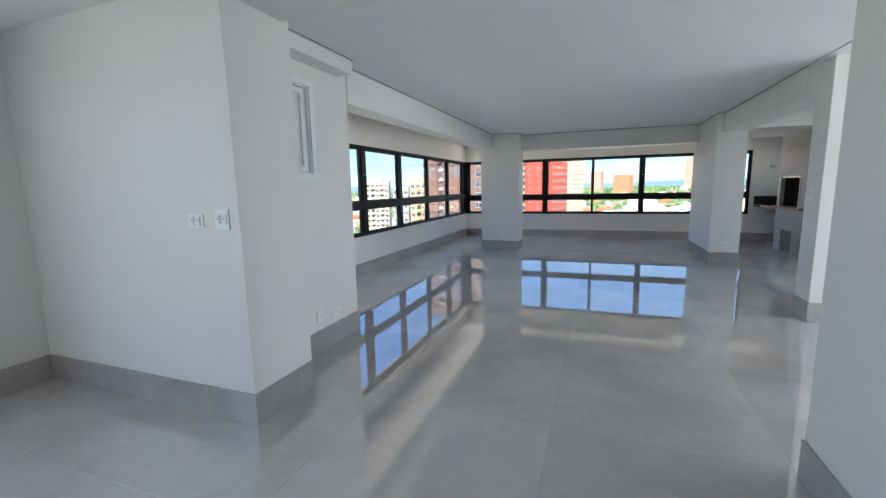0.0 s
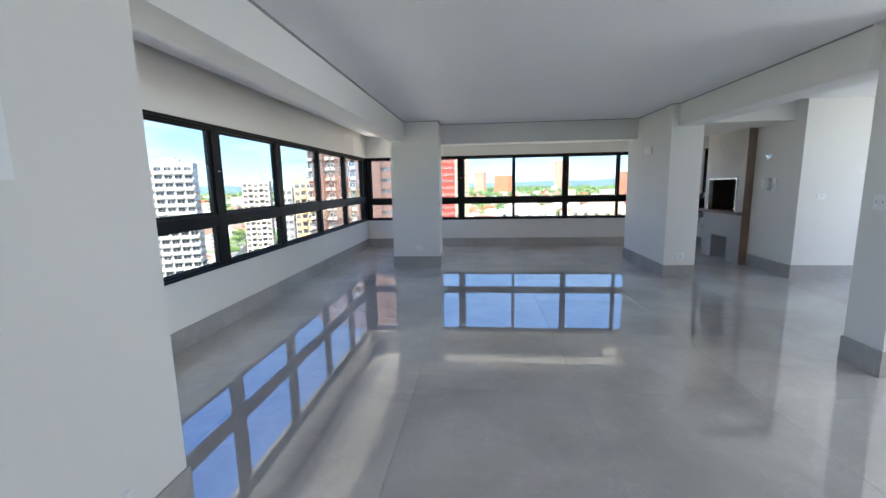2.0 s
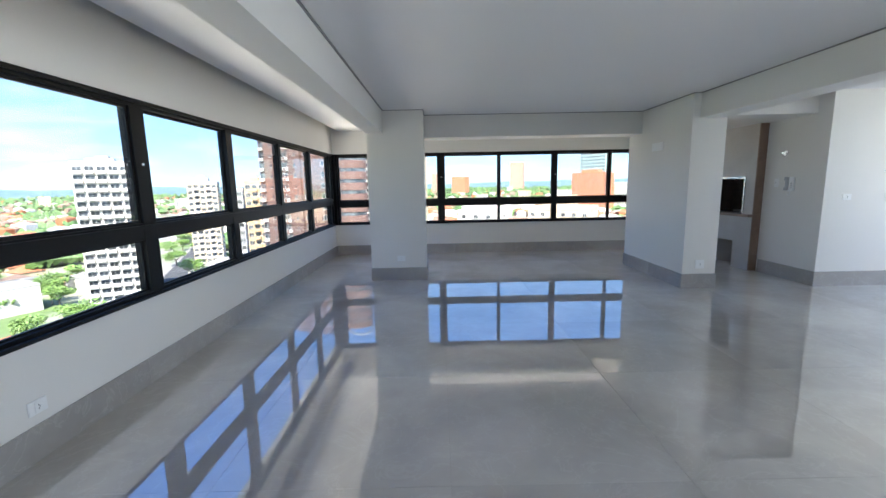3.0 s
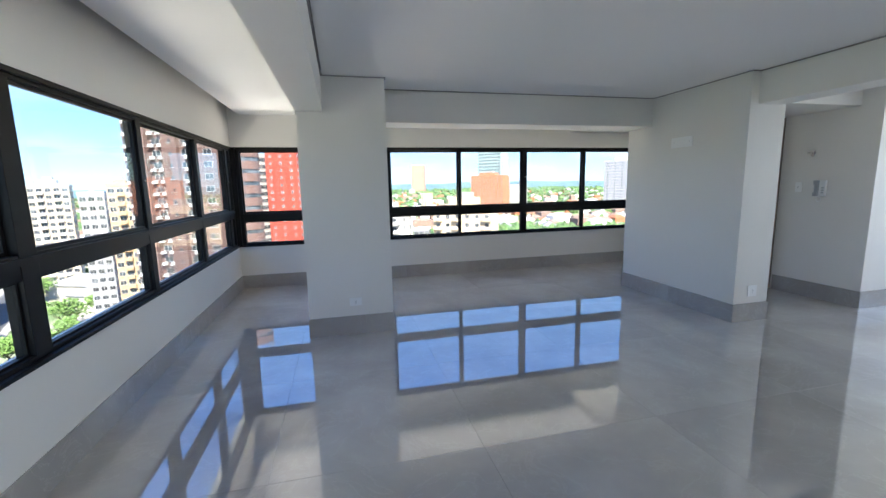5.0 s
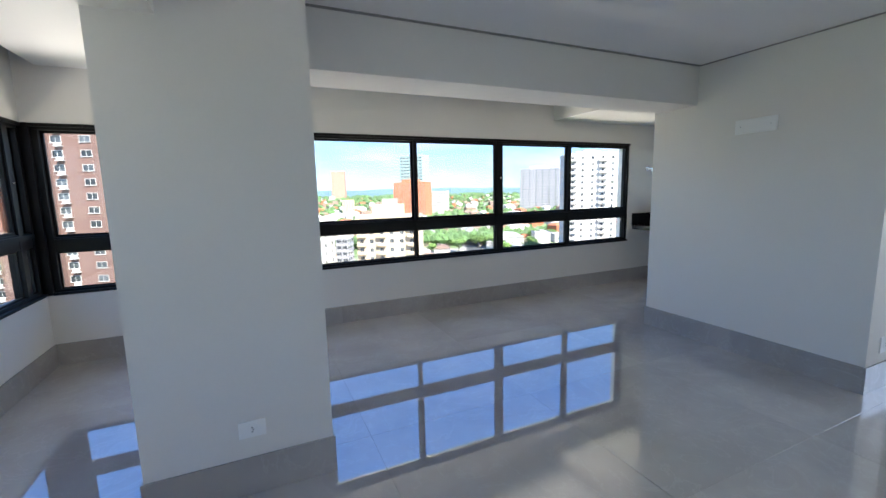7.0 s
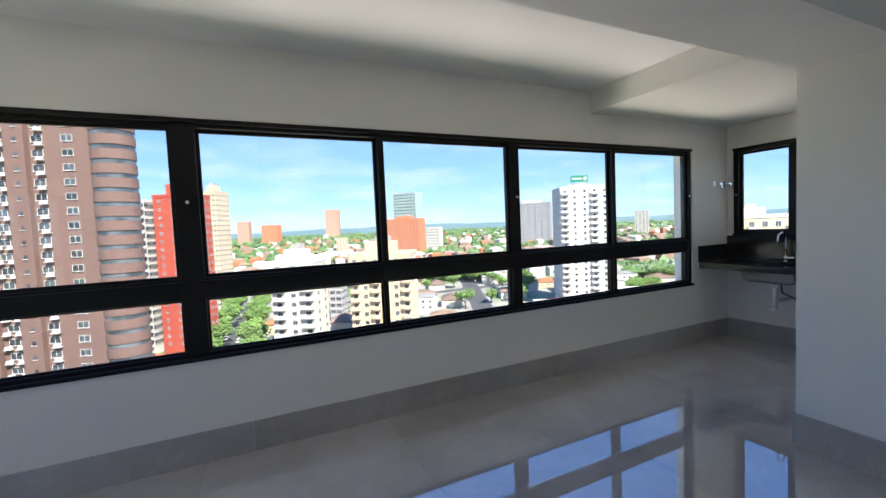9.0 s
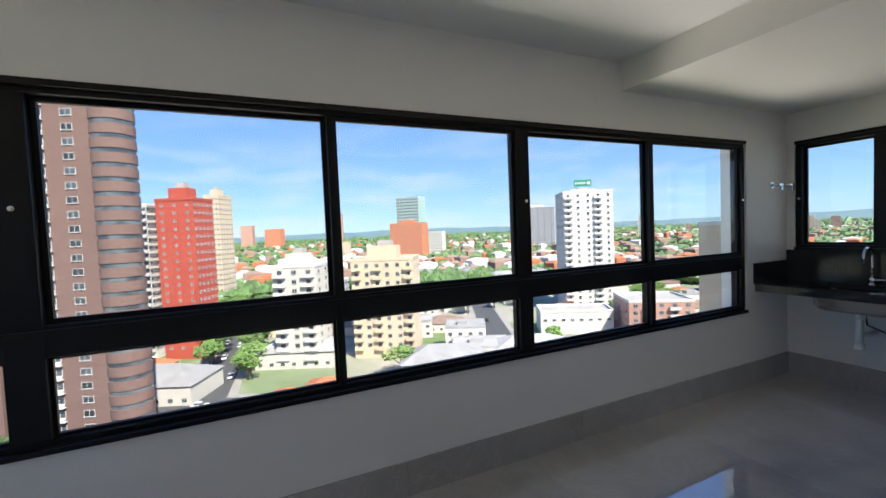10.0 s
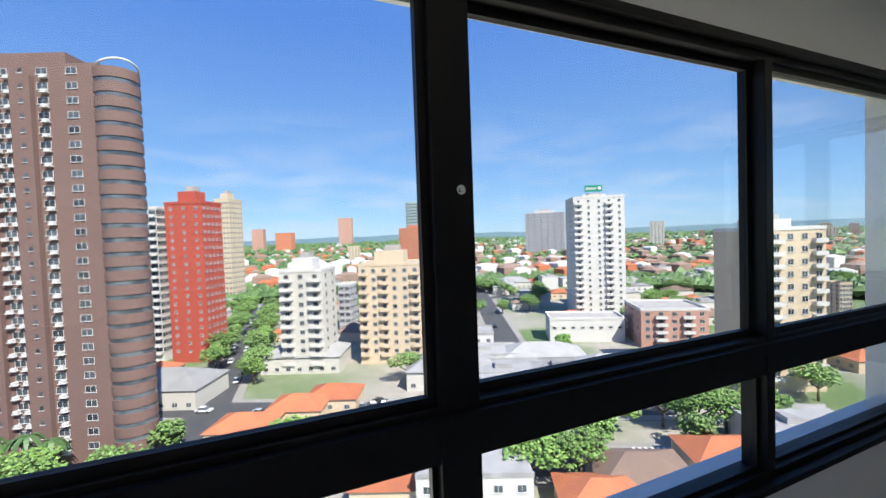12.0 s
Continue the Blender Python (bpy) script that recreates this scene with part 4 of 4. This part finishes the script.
# roof sign
sign = thing("roof_sign", "green rooftop sign with pale lettering bars", "sign", pose(150.5, 166.8, 17.1, 0, 0, -30.1))
part("board", box_bm(-4.2, 4.2, -0.15, 0.15, 3.4, 6.6, 0.05), M_GREENSIGN, sign)
for k in range(6):
    part("letter_bar", box_bm(-3.6 + k * 0.85, -3.05 + k * 0.85, -0.25, -0.16, 4.4, 5.5), S_WHITE, sign)
bm = bmesh.new()
add_tube(bm, (2.8, -0.16, 5.0), (2.8, -0.26, 5.0), 0.9, 20)
part("emblem", bm, S_WHITE, sign)
for s in (-3, 3):
    bm = bmesh.new()
    add_tube(bm, (s, 0.2, 1.2), (s, 0.2, 5), 0.15, 8)
    part("post", bm, M_TANK, sign)


# roads
def strip(name, xa, ya, xb, yb, width, z, mat, label, category="road"):
    bm = bmesh.new()
    n = Vector((ya - yb, xb - xa, 0)).normalized() * width / 2
    a, b = Vector((xa, ya, z)), Vector((xb, yb, z))
    lo = [bm.verts.new(p - Vector((0, 0, 0.15))) for p in (a - n, b - n, b + n, a + n)]
    hi = [bm.verts.new(p) for p in (a - n, b - n, b + n, a + n)]
    bm.faces.new(hi)
    for k in range(4):
        bm.faces.new((lo[k], lo[(k + 1) % 4], hi[(k + 1) % 4], hi[k]))
    return structure(name, bm, mat, label, category)


ROADS = [(-17, 100, 14, 420, 10), (-14, 112, -60, 60, 9), (-60, 158, 90, 80, 9), (50, 66, 170, 330, 11), (40, 78, 150, 22, 10), (-120, 262, 260, 252, 9), (-70, 60, -190, 330, 10), (150, 190, 420, 150, 10), (-150, 420, 500, 380, 10)]
for i, (xa, ya, xb, yb, wd) in enumerate(ROADS):
    strip("pavement", xa, ya, xb, yb, wd + 5, G + 0.14 + i * 0.004, M_PAVE, "concrete pavement along a city street", "pavement")
for i, (xa, ya, xb, yb, wd) in enumerate(ROADS):
    strip("road", xa, ya, xb, yb, wd, G + 0.22 + i * 0.004, M_ASPHALT, "grey asphalt city street")
strip("car_park", 8, 113, 50, 99, 22, G + 0.19, M_PAVE, "paved car park between low buildings", "pavement")
crossing = tagged(new("zebra_crossing"), "white painted zebra crossing on asphalt", "road marking", kind="structure")
bm = bmesh.new()
add_box(bm, -0.3, 0.3, -2, 2, 0, 0.02)
stripe = mesh_of("stripe", bm, M_LINE)
for k in range(9):
    o = new("stripe", stripe)
    o.parent = crossing
    o.matrix_basis = pose(66 + k * 1.05, 68.5 - k * 0.55, G + 0.27, 0, 0, -25)

BLOCKED = [(-38, 120, 18), (28, 106, 26), (-2, 104, 18), (-22, 193, 9), (-35, 197, 3), (-20, 344, 10), (15, 158, 10), (38, 213, 5), (45, 156, 14), (157, 174, 16), 
           (120, 142, 16), (126, 78, 12), (236, 109, 5), (142, 122, 15), (-121, 155, 10), (-122, 218, 8), (-78, 160, 4), (-67, 154, 4), (346, 86, 16), (202, 62, 12)]


def free(x, y, r):
    for bx, by, br in BLOCKED:
        if (x - bx) ** 2 + (y - by) ** 2 < (br + r) ** 2:
            return False
    for xa, ya, xb, yb, wd in ROADS:
        dx, dy = xb - xa, yb - ya
        k = max(0, min(1, ((x - xa) * dx + (y - ya) * dy) / (dx * dx + dy * dy)))
        if math.hypot(x - xa - k * dx, y - ya - k * dy) < wd / 2 + 1.5 + r:
            return False
    return True


# low houses
def house(w, d, h, roof_mat, wall_mat, label, flat=False):
    t = thing("house", label, "house", pose(0, 0, G - 200))
    part("wall", box_bm(-w / 2, w / 2, -d / 2, d / 2, 0, h), wall_mat, t)
    bm = bmesh.new()
    e = 0.5
    if flat:
        add_box(bm, -w / 2 - 0.1, w / 2 + 0.1, -d / 2 - 0.1, d / 2 + 0.1, h, h + 0.25)
        for q in ((-w / 2 - 0.1, w / 2 + 0.1, -d / 2 - 0.1, -d / 2 + 0.15), (-w / 2 - 0.1, w / 2 + 0.1, d / 2 - 0.15, d / 2 + 0.1)):
            add_box(bm, *q, h + 0.25, h + 0.8)
        add_box(bm, -w * 0.2, w * 0.05, -d * 0.1, d * 0.2, h + 0.25, h + 1.5)
    else:
        rh = min(w, d) * 0.24
        base = [bm.verts.new(p) for p in ((-w / 2 - e, -d / 2 - e, h), (w / 2 + e, -d / 2 - e, h), (w / 2 + e, d / 2 + e, h), (-w / 2 - e, d / 2 + e, h))]
        s = max(0.0, (w - d) / 2)
        r1, r2 = bm.verts.new((-s - 0.3, 0, h + rh)), bm.verts.new((s + 0.3, 0, h + rh))
        bm.faces.new((base[0], base[1], r2, r1))
        bm.faces.new((base[1], base[2], r2))
        bm.faces.new((base[2], base[3], r1, r2))
        bm.faces.new((base[3], base[0], r1))
        bm.faces.new(base[::-1])
    part("roof", bm, roof_mat, t)
    wm = window_mesh(1.3, 1.1)
    n = max(2, int(w / 3.5))
    for f in range(max(1, int(h / 3.0))):
        for c in range(n):
            o = new("window", wm)
            o.parent = t
            o.location = (-w / 2 + (c + 0.5) * w / n, -d / 2, f * 3.0 + 1.1)
    return t


KINDS = [house(13, 10, 3.6, R_ORANGE, S_CREAM, "low house with an orange tiled roof"), house(15, 11, 4.0, R_BROWN, S_PALE, "low house with a weathered brown roof"),
         house(18, 13, 6.4, R_GREY, S_WHITE, "two-storey white building with a flat roof", True), house(26, 16, 5.5, R_GREY, S_PALE, "warehouse with a grey fibre cement roof"),
         house(14, 12, 9.5, R_GREY, S_WHITE, "three-storey white building with a flat roof", True)]
PLACED = [(-4, 112, 0, -25), (8, 118, 0, -25), (17, 121, 0, -25), (30, 92, 1, -25), (48, 92, 4, -25), (38, 88, 1, 60), (62, 108, 2, -28), (80, 117, 3, -28), (76, 101, 2, -28), (88, 108, 0, -28), (90, 96, 3, -28),
          (66, 126, 2, -28), (68, 140, 4, -28), (-25, 148, 3, -25), (14, 160, 3, -25), (52, 122, 3, -28), (55, 84, 1, -28), (57, 60, 1, -28), (75, 58, 0, -28), (92, 54, 2, -28), (47, 58, 0, -28), (101, 92, 2, -28), (70, 90, 1, -28), (20, 78, 0, -25), (32, 72, 2, -25)]
for x, y, k, r in PLACED:
    copy_thing(KINDS[k], pose(x, y, G, 0, 0, r))
    BLOCKED.append((x, y, 7))
made = 0
for gx in range(-260, 420, 21):
    for gy in range(70, 470, 20):
        x, y = gx + rng.uniform(-5, 5), gy + rng.uniform(-5, 5)
        if math.hypot(x, y - 10) < 62 or abs(x) > y * 1.7 + 60 or not free(x, y, 7) or rng.random() < 0.34 or made >= 200:
            continue
        copy_thing(rng.choice(KINDS + KINDS[:2]), pose(x, y, G, 0, 0, -26 + rng.choice((0, 90, 180, 270)) + rng.uniform(-4, 4)))
        BLOCKED.append((x, y, 8))
        made += 1
for k in KINDS:
    for o in list(k.children_recursive) + [k]:
        bpy.data.objects.remove(o)


# trees
def clump(verts, faces, c, r, rg):
    base = len(verts)
    for p in ((1, 0, 0), (-1, 0, 0), (0, 1, 0), (0, -1, 0), (0, 0, 0.8), (0, 0, -0.8)):
        k = r * rg.uniform(0.6, 1.35)
        verts.append((c[0] + p[0] * k + rg.uniform(-.3, .3) * r, c[1] + p[1] * k + rg.uniform(-.3, .3) * r, c[2] + p[2] * k))
    faces += [tuple(base + i for i in f) for f in ((0, 2, 4), (2, 1, 4), (1, 3, 4), (3, 0, 4), (2, 0, 5), (1, 2, 5), (3, 1, 5), (0, 3, 5))]


def crown_mesh(seed, radius, height, z, count, size):
    rg = random.Random(seed)
    lobes = [(rg.uniform(-.5, .5) * radius, rg.uniform(-.5, .5) * radius, z + rg.uniform(-.15, .35) * height, rg.uniform(.4, .7)) for _ in range(7)]
    verts, faces = [], []
    for _ in range(count):
        lx, ly, lz, ls = rg.choice(lobes)
        d = Vector((rg.gauss(0, 1), rg.gauss(0, 1), rg.gauss(0, 1))).normalized() * rg.uniform(0.55, 1.05)
        clump(verts, faces, (lx + d.x * radius * ls, ly + d.y * radius * ls, lz + d.z * height * 0.5 * ls), size * rg.uniform(.5, 1.3), rg)
    me = bpy.data.meshes.new("crown")
    me.from_pydata(verts, [], faces)
    me.materials.append(M_LEAF)
    return me


def tree(seed, radius, height, trunk):
    t = thing("tree", "broad leafy green street tree with uneven crown", "tree", pose(0, 0, G - 200), "city trees")
    rg = random.Random(seed)
    bm = bmesh.new()
    add_tube(bm, (0, 0, 0), (0.1, 0, trunk), 0.35, 8, 0.22)
    for k in range(5):
        a = k * 1.26 + rg.uniform(-.3, .3)
        add_tube(bm, (0.1, 0, trunk * 0.85), (math.cos(a) * radius * .6, math.sin(a) * radius * .6, trunk + height * .35), 0.16, 6, 0.05)
    part("trunk", bm, M_TRUNK, t)
    o = new("crown", crown_mesh(seed, radius, height, trunk + height * .4, 650, 0.42))
    o.parent = t
    return t


TREES = [tree(1, 4.6, 5.5, 3.2), tree(2, 5.6, 6.0, 3.6), tree(3, 3.6, 5.0, 2.8), tree(4, 6.4, 6.5, 4.0)]
SPOTS = [(-50, 108, 3), (-44, 101, 3), (-38, 104, 1), (-35, 96, 3), (-52, 98, 3), (-24, 101, 0), (-19, 111, 2), (-30, 92, 1), (4, 92, 1), (-1, 90, 0), (7, 96, 2),
         (41, 69, 1), (46, 72, 0), (68, 77, 1), (84, 69, 3), (89, 66, 1), (80, 74, 1), (64, 80, 0), (30, 98, 2), (50, 66, 1), (76, 64, 2), (96, 62, 1), (60, 72, 2), (24, 84, 1), (40, 80, 2), (102, 74, 1), (156, 82, 1), (124, 66, 1), (159, 223, 3), (157, 269, 3)]
for k in range(16):
    SPOTS += [(-17 + k * 0.55 + 14, 150 + k * 8.5, k % 4), (-16 + k * 0.6 + 1, 168 + k * 9, (k + 1) % 4)]
for k in range(34):
    SPOTS.append((rng.uniform(150, 330), rng.uniform(150, 300), rng.randrange(4)))
for k in range(30):
    SPOTS.append((rng.uniform(-240, -70), rng.uniform(110, 300), rng.randrange(4)))
for k in range(120):
    SPOTS.append((rng.uniform(-250, 380), rng.uniform(80, 480), rng.randrange(4)))
CAR_FREE = [(28, 106, 20)] + [(a, b, max(c - 1, 4)) for a, b, c in BLOCKED[3:20]]
for x, y, k in SPOTS:
    if any((x - a) ** 2 + (y - b) ** 2 < c * c for a, b, c in CAR_FREE if (a, b) != (x, y)) and (x, y, k) not in SPOTS[:30]:
        continue
    copy_thing(TREES[k], pose(x, y, G, 0, 0, rng.uniform(0, 360)))
for k in TREES:
    for o in list(k.children_recursive) + [k]:
        bpy.data.objects.remove(o)


def palm(x, y, h, seed):
    t = thing("palm_tree", "palm with arching green fronds in a garden", "tree", pose(x, y, G), "garden palms")
    rg = random.Random(seed)
    bm = bmesh.new()
    add_tube(bm, (0, 0, 0), (0.3, 0, h), 0.22, 8, 0.14)
    part("trunk", bm, M_TRUNK, t)
    for k in range(14):
        a, ln, lift = k * 0.449 * math.pi, rg.uniform(2.6, 3.6), rg.uniform(0.2, 1.5)
        bm = bmesh.new()
        prev = None
        for s in range(7):
            q = s / 6
            c = Vector((0.3 + math.cos(a) * ln * q, math.sin(a) * ln * q, h + lift * q * 2 - (1.1 + lift) * q * q * 2.2))
            wv = Vector((-math.sin(a), math.cos(a), -0.25)) * (0.42 * math.sin(math.pi * min(0.98, q * 0.9 + 0.1)))
            row = [bm.verts.new(c - wv), bm.verts.new(c + Vector((0, 0, 0.12))), bm.verts.new(c + Vector((-wv.x, -wv.y, wv.z)) * -1)]
            if prev:
                bm.faces.new((prev[0], row[0], row[1], prev[1]))
                bm.faces.new((prev[1], row[1], row[2], prev[2]))
            prev = row
        part("frond", bm, M_PALM, t)


for k, (x, y, h) in enumerate(((-46, 112, 9), (-43, 113, 8), (-40, 110, 9.5), (-37, 111, 7.5), (-49, 113, 8.5), (-19, 150, 6), (72, 128, 6))):
    palm(x, y, h, k)


# parked and standing cars
def car(mat, label):
    t = thing("car", label, "car", pose(0, 0, G - 200), "cars in the streets")
    bm = box_bm(-2.1, 2.1, -0.85, 0.85, 0.3, 0.85, 0.12)
    part("body", bm, mat, t)
    bm = bmesh.new()
    lo = [bm.verts.new(p) for p in ((-1.5, -0.75, 0.84), (1.2, -0.75, 0.84), (1.2, 0.75, 0.84), (-1.5, 0.75, 0.84))]
    hi = [bm.verts.new(p) for p in ((-1.0, -0.62, 1.4), (0.5, -0.62, 1.4), (0.5, 0.62, 1.4), (-1.0, 0.62, 1.4))]
    for k in range(4):
        bm.faces.new((lo[k], lo[(k + 1) % 4], hi[(k + 1) % 4], hi[k]))
    part("windows", bm, M_TINT, t, "dark car glass")
    part("car_roof", box_bm(-1.02, 0.52, -0.64, 0.64, 1.4, 1.45, 0.02), mat, t)
    for x in (-1.3, 1.3):
        for y in (-0.8, 0.8):
            bm = bmesh.new()
            add_tube(bm, (x, y - 0.1, 0.32), (x, y + 0.1, 0.32), 0.32, 10)
            part("wheel", bm, M_RUBBER, t)
    return t


def paint(name, c):
    return material(name, c, 0.25, random_tone=0.1, coat=0.5)


CARS = [car(paint("car_white", (0.75, 0.75, 0.74)), "white car standing on the street"), car(paint("car_silver", (0.42, 0.43, 0.44)), "silver car standing on the street"),
        car(paint("car_black", (0.02, 0.02, 0.022)), "black car standing on the street"), car(paint("car_red", (0.45, 0.02, 0.03)), "red car standing on the street")]
pick = lambda: rng.choices(CARS, (5, 3, 3, 0.6))[0]
for k in range(13):
    for j, off in enumerate((5.5, -1.5)):
        if rng.random() < 0.85:
            a = radians(-18.5)
            copy_thing(pick(), pose(28 + (k - 6) * 2.7 * math.cos(a) - off * math.sin(a) + 6, 106 + (k - 6) * 2.7 * math.sin(a) + off * math.cos(a), G + 0.2, 0, 0, 71 + rng.uniform(-4, 4)))
for k in range(5):
    copy_thing(pick(), pose(8 + k * 0.6, 93 + k * 3.0, G + 0.2, 0, 0, -15 + rng.uniform(-6, 6)))
for (xa, ya, xb, yb, wd), n in zip(ROADS[:6], (20, 6, 9, 10, 7, 6)):
    ang = math.degrees(math.atan2(yb - ya, xb - xa))
    for k in range(n):
        q, side = rng.uniform(0.02, 0.7), rng.choice((-1, 1)) * (wd / 2 - 1.2 if rng.random() < .7 else 1.6)
        nx, ny = -(yb - ya) / math.hypot(xb - xa, yb - ya), (xb - xa) / math.hypot(xb - xa, yb - ya)
        copy_thing(pick(), pose(xa + (xb - xa) * q + nx * side, ya + (yb - ya) * q + ny * side, G + 0.26, 0, 0, ang))
for k in CARS:
    for o in list(k.children_recursive) + [k]:
        bpy.data.objects.remove(o)


# far woods, far roofs and the hills on the horizon
verts, faces = [], []
rg = random.Random(11)
for k in range(15000):
    d = 330 + 3200 * rg.random() ** 2.2
    a = radians(rg.uniform(-62, 85))
    if noise.noise(Vector((d * math.sin(a) / 130, d * math.cos(a) / 130, 3))) < -0.12:
        continue
    s = 2.6 + d * 0.0028
    clump(verts, faces, (d * math.sin(a), d * math.cos(a), G + s * 0.9 + 2), s * rg.uniform(0.8, 1.5), rg)
me = bpy.data.meshes.new("far_woods")
me.from_pydata(verts, [], faces)
me.materials.append(M_WOODS)
tagged(new("far_woods", me), "distant green tree canopy over the city", "trees", kind="stuff")
for nm, mat, cnt, sd in (("far_roofs", R_BROWN, 900, 5), ("far_white_buildings", S_WHITE, 700, 6), ("far_orange_roofs", R_ORANGE, 500, 8)):
    bm_v, bm_f = [], []
    rg = random.Random(sd)
    for k in range(cnt):
        d, a = 400 + 2400 * rg.random() ** 1.8, radians(rg.uniform(-62, 85))
        x, y, w, dd, h = d * math.sin(a), d * math.cos(a), rg.uniform(8, 20), rg.uniform(8, 16), rg.uniform(5, 13)
        b = len(bm_v)
        bm_v += [(x + sx * w / 2, y + sy * dd / 2, G + z) for z in (0, h) for sx, sy in ((-1, -1), (1, -1), (1, 1), (-1, 1))] + [(x - w * .2, y, G + h + 2.2), (x + w * .2, y, G + h + 2.2)]
        bm_f += [tuple(b + i for i in f) for f in ((0, 1, 5, 4), (1, 2, 6, 5), (2, 3, 7, 6), (3, 0, 4, 7), (4, 5, 9, 8), (5, 6, 9), (6, 7, 8, 9), (7, 4, 8))]
    me = bpy.data.meshes.new(nm)
    me.from_pydata(bm_v, [], bm_f)
    me.materials.append(mat)
    tagged(new(nm, me), "distant low buildings among the trees", "buildings", kind="stuff")
# distance haze is put into the hills' blue-green colour
M_HILL = material("haze_tinted_hills", (0.10, 0.17, 0.19), 1.0, color2=(0.13, 0.20, 0.20), scale=0.002, coord="Object")
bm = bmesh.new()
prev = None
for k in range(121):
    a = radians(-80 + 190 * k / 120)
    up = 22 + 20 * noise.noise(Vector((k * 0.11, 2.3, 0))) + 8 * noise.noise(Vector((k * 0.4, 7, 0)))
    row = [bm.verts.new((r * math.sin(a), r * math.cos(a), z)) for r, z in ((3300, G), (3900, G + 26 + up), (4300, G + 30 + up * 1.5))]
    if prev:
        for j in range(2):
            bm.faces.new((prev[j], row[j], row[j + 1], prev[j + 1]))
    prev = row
structure("backdrop", bm, M_HILL, "low hills on the horizon in a haze-tinted blue-green", "hills")


# ---- floor tiles ----
bm = bmesh.new()
add_box(bm, -3.75, 7.4, -4.2, FAR + 0.02, -0.3, -0.012)
floor = structure("floor", bm, M_GROUT, "polished grey porcelain tile floor", "floor")
TS = 1.2
bm = bmesh.new()
add_box(bm, 0.0005, TS - 0.0005, 0.0005, TS - 0.0005, -0.011, 0)
bmesh.ops.bevel(bm, geom=[e for e in bm.edges if all(v.co.z > -0.001 for v in e.verts)], offset=0.0005, segments=1, affect="EDGES")
tile_mesh = mesh_of("tile", bm, M_TILE)
ty = FAR + 0.02
while ty > -4.2:
    tx = -4.53
    while tx < 7.3:
        tile = new("tile", tile_mesh)
        tile.location = (tx, ty - TS, 0)
        tile.parent = floor
        tx += TS
    ty -= TS
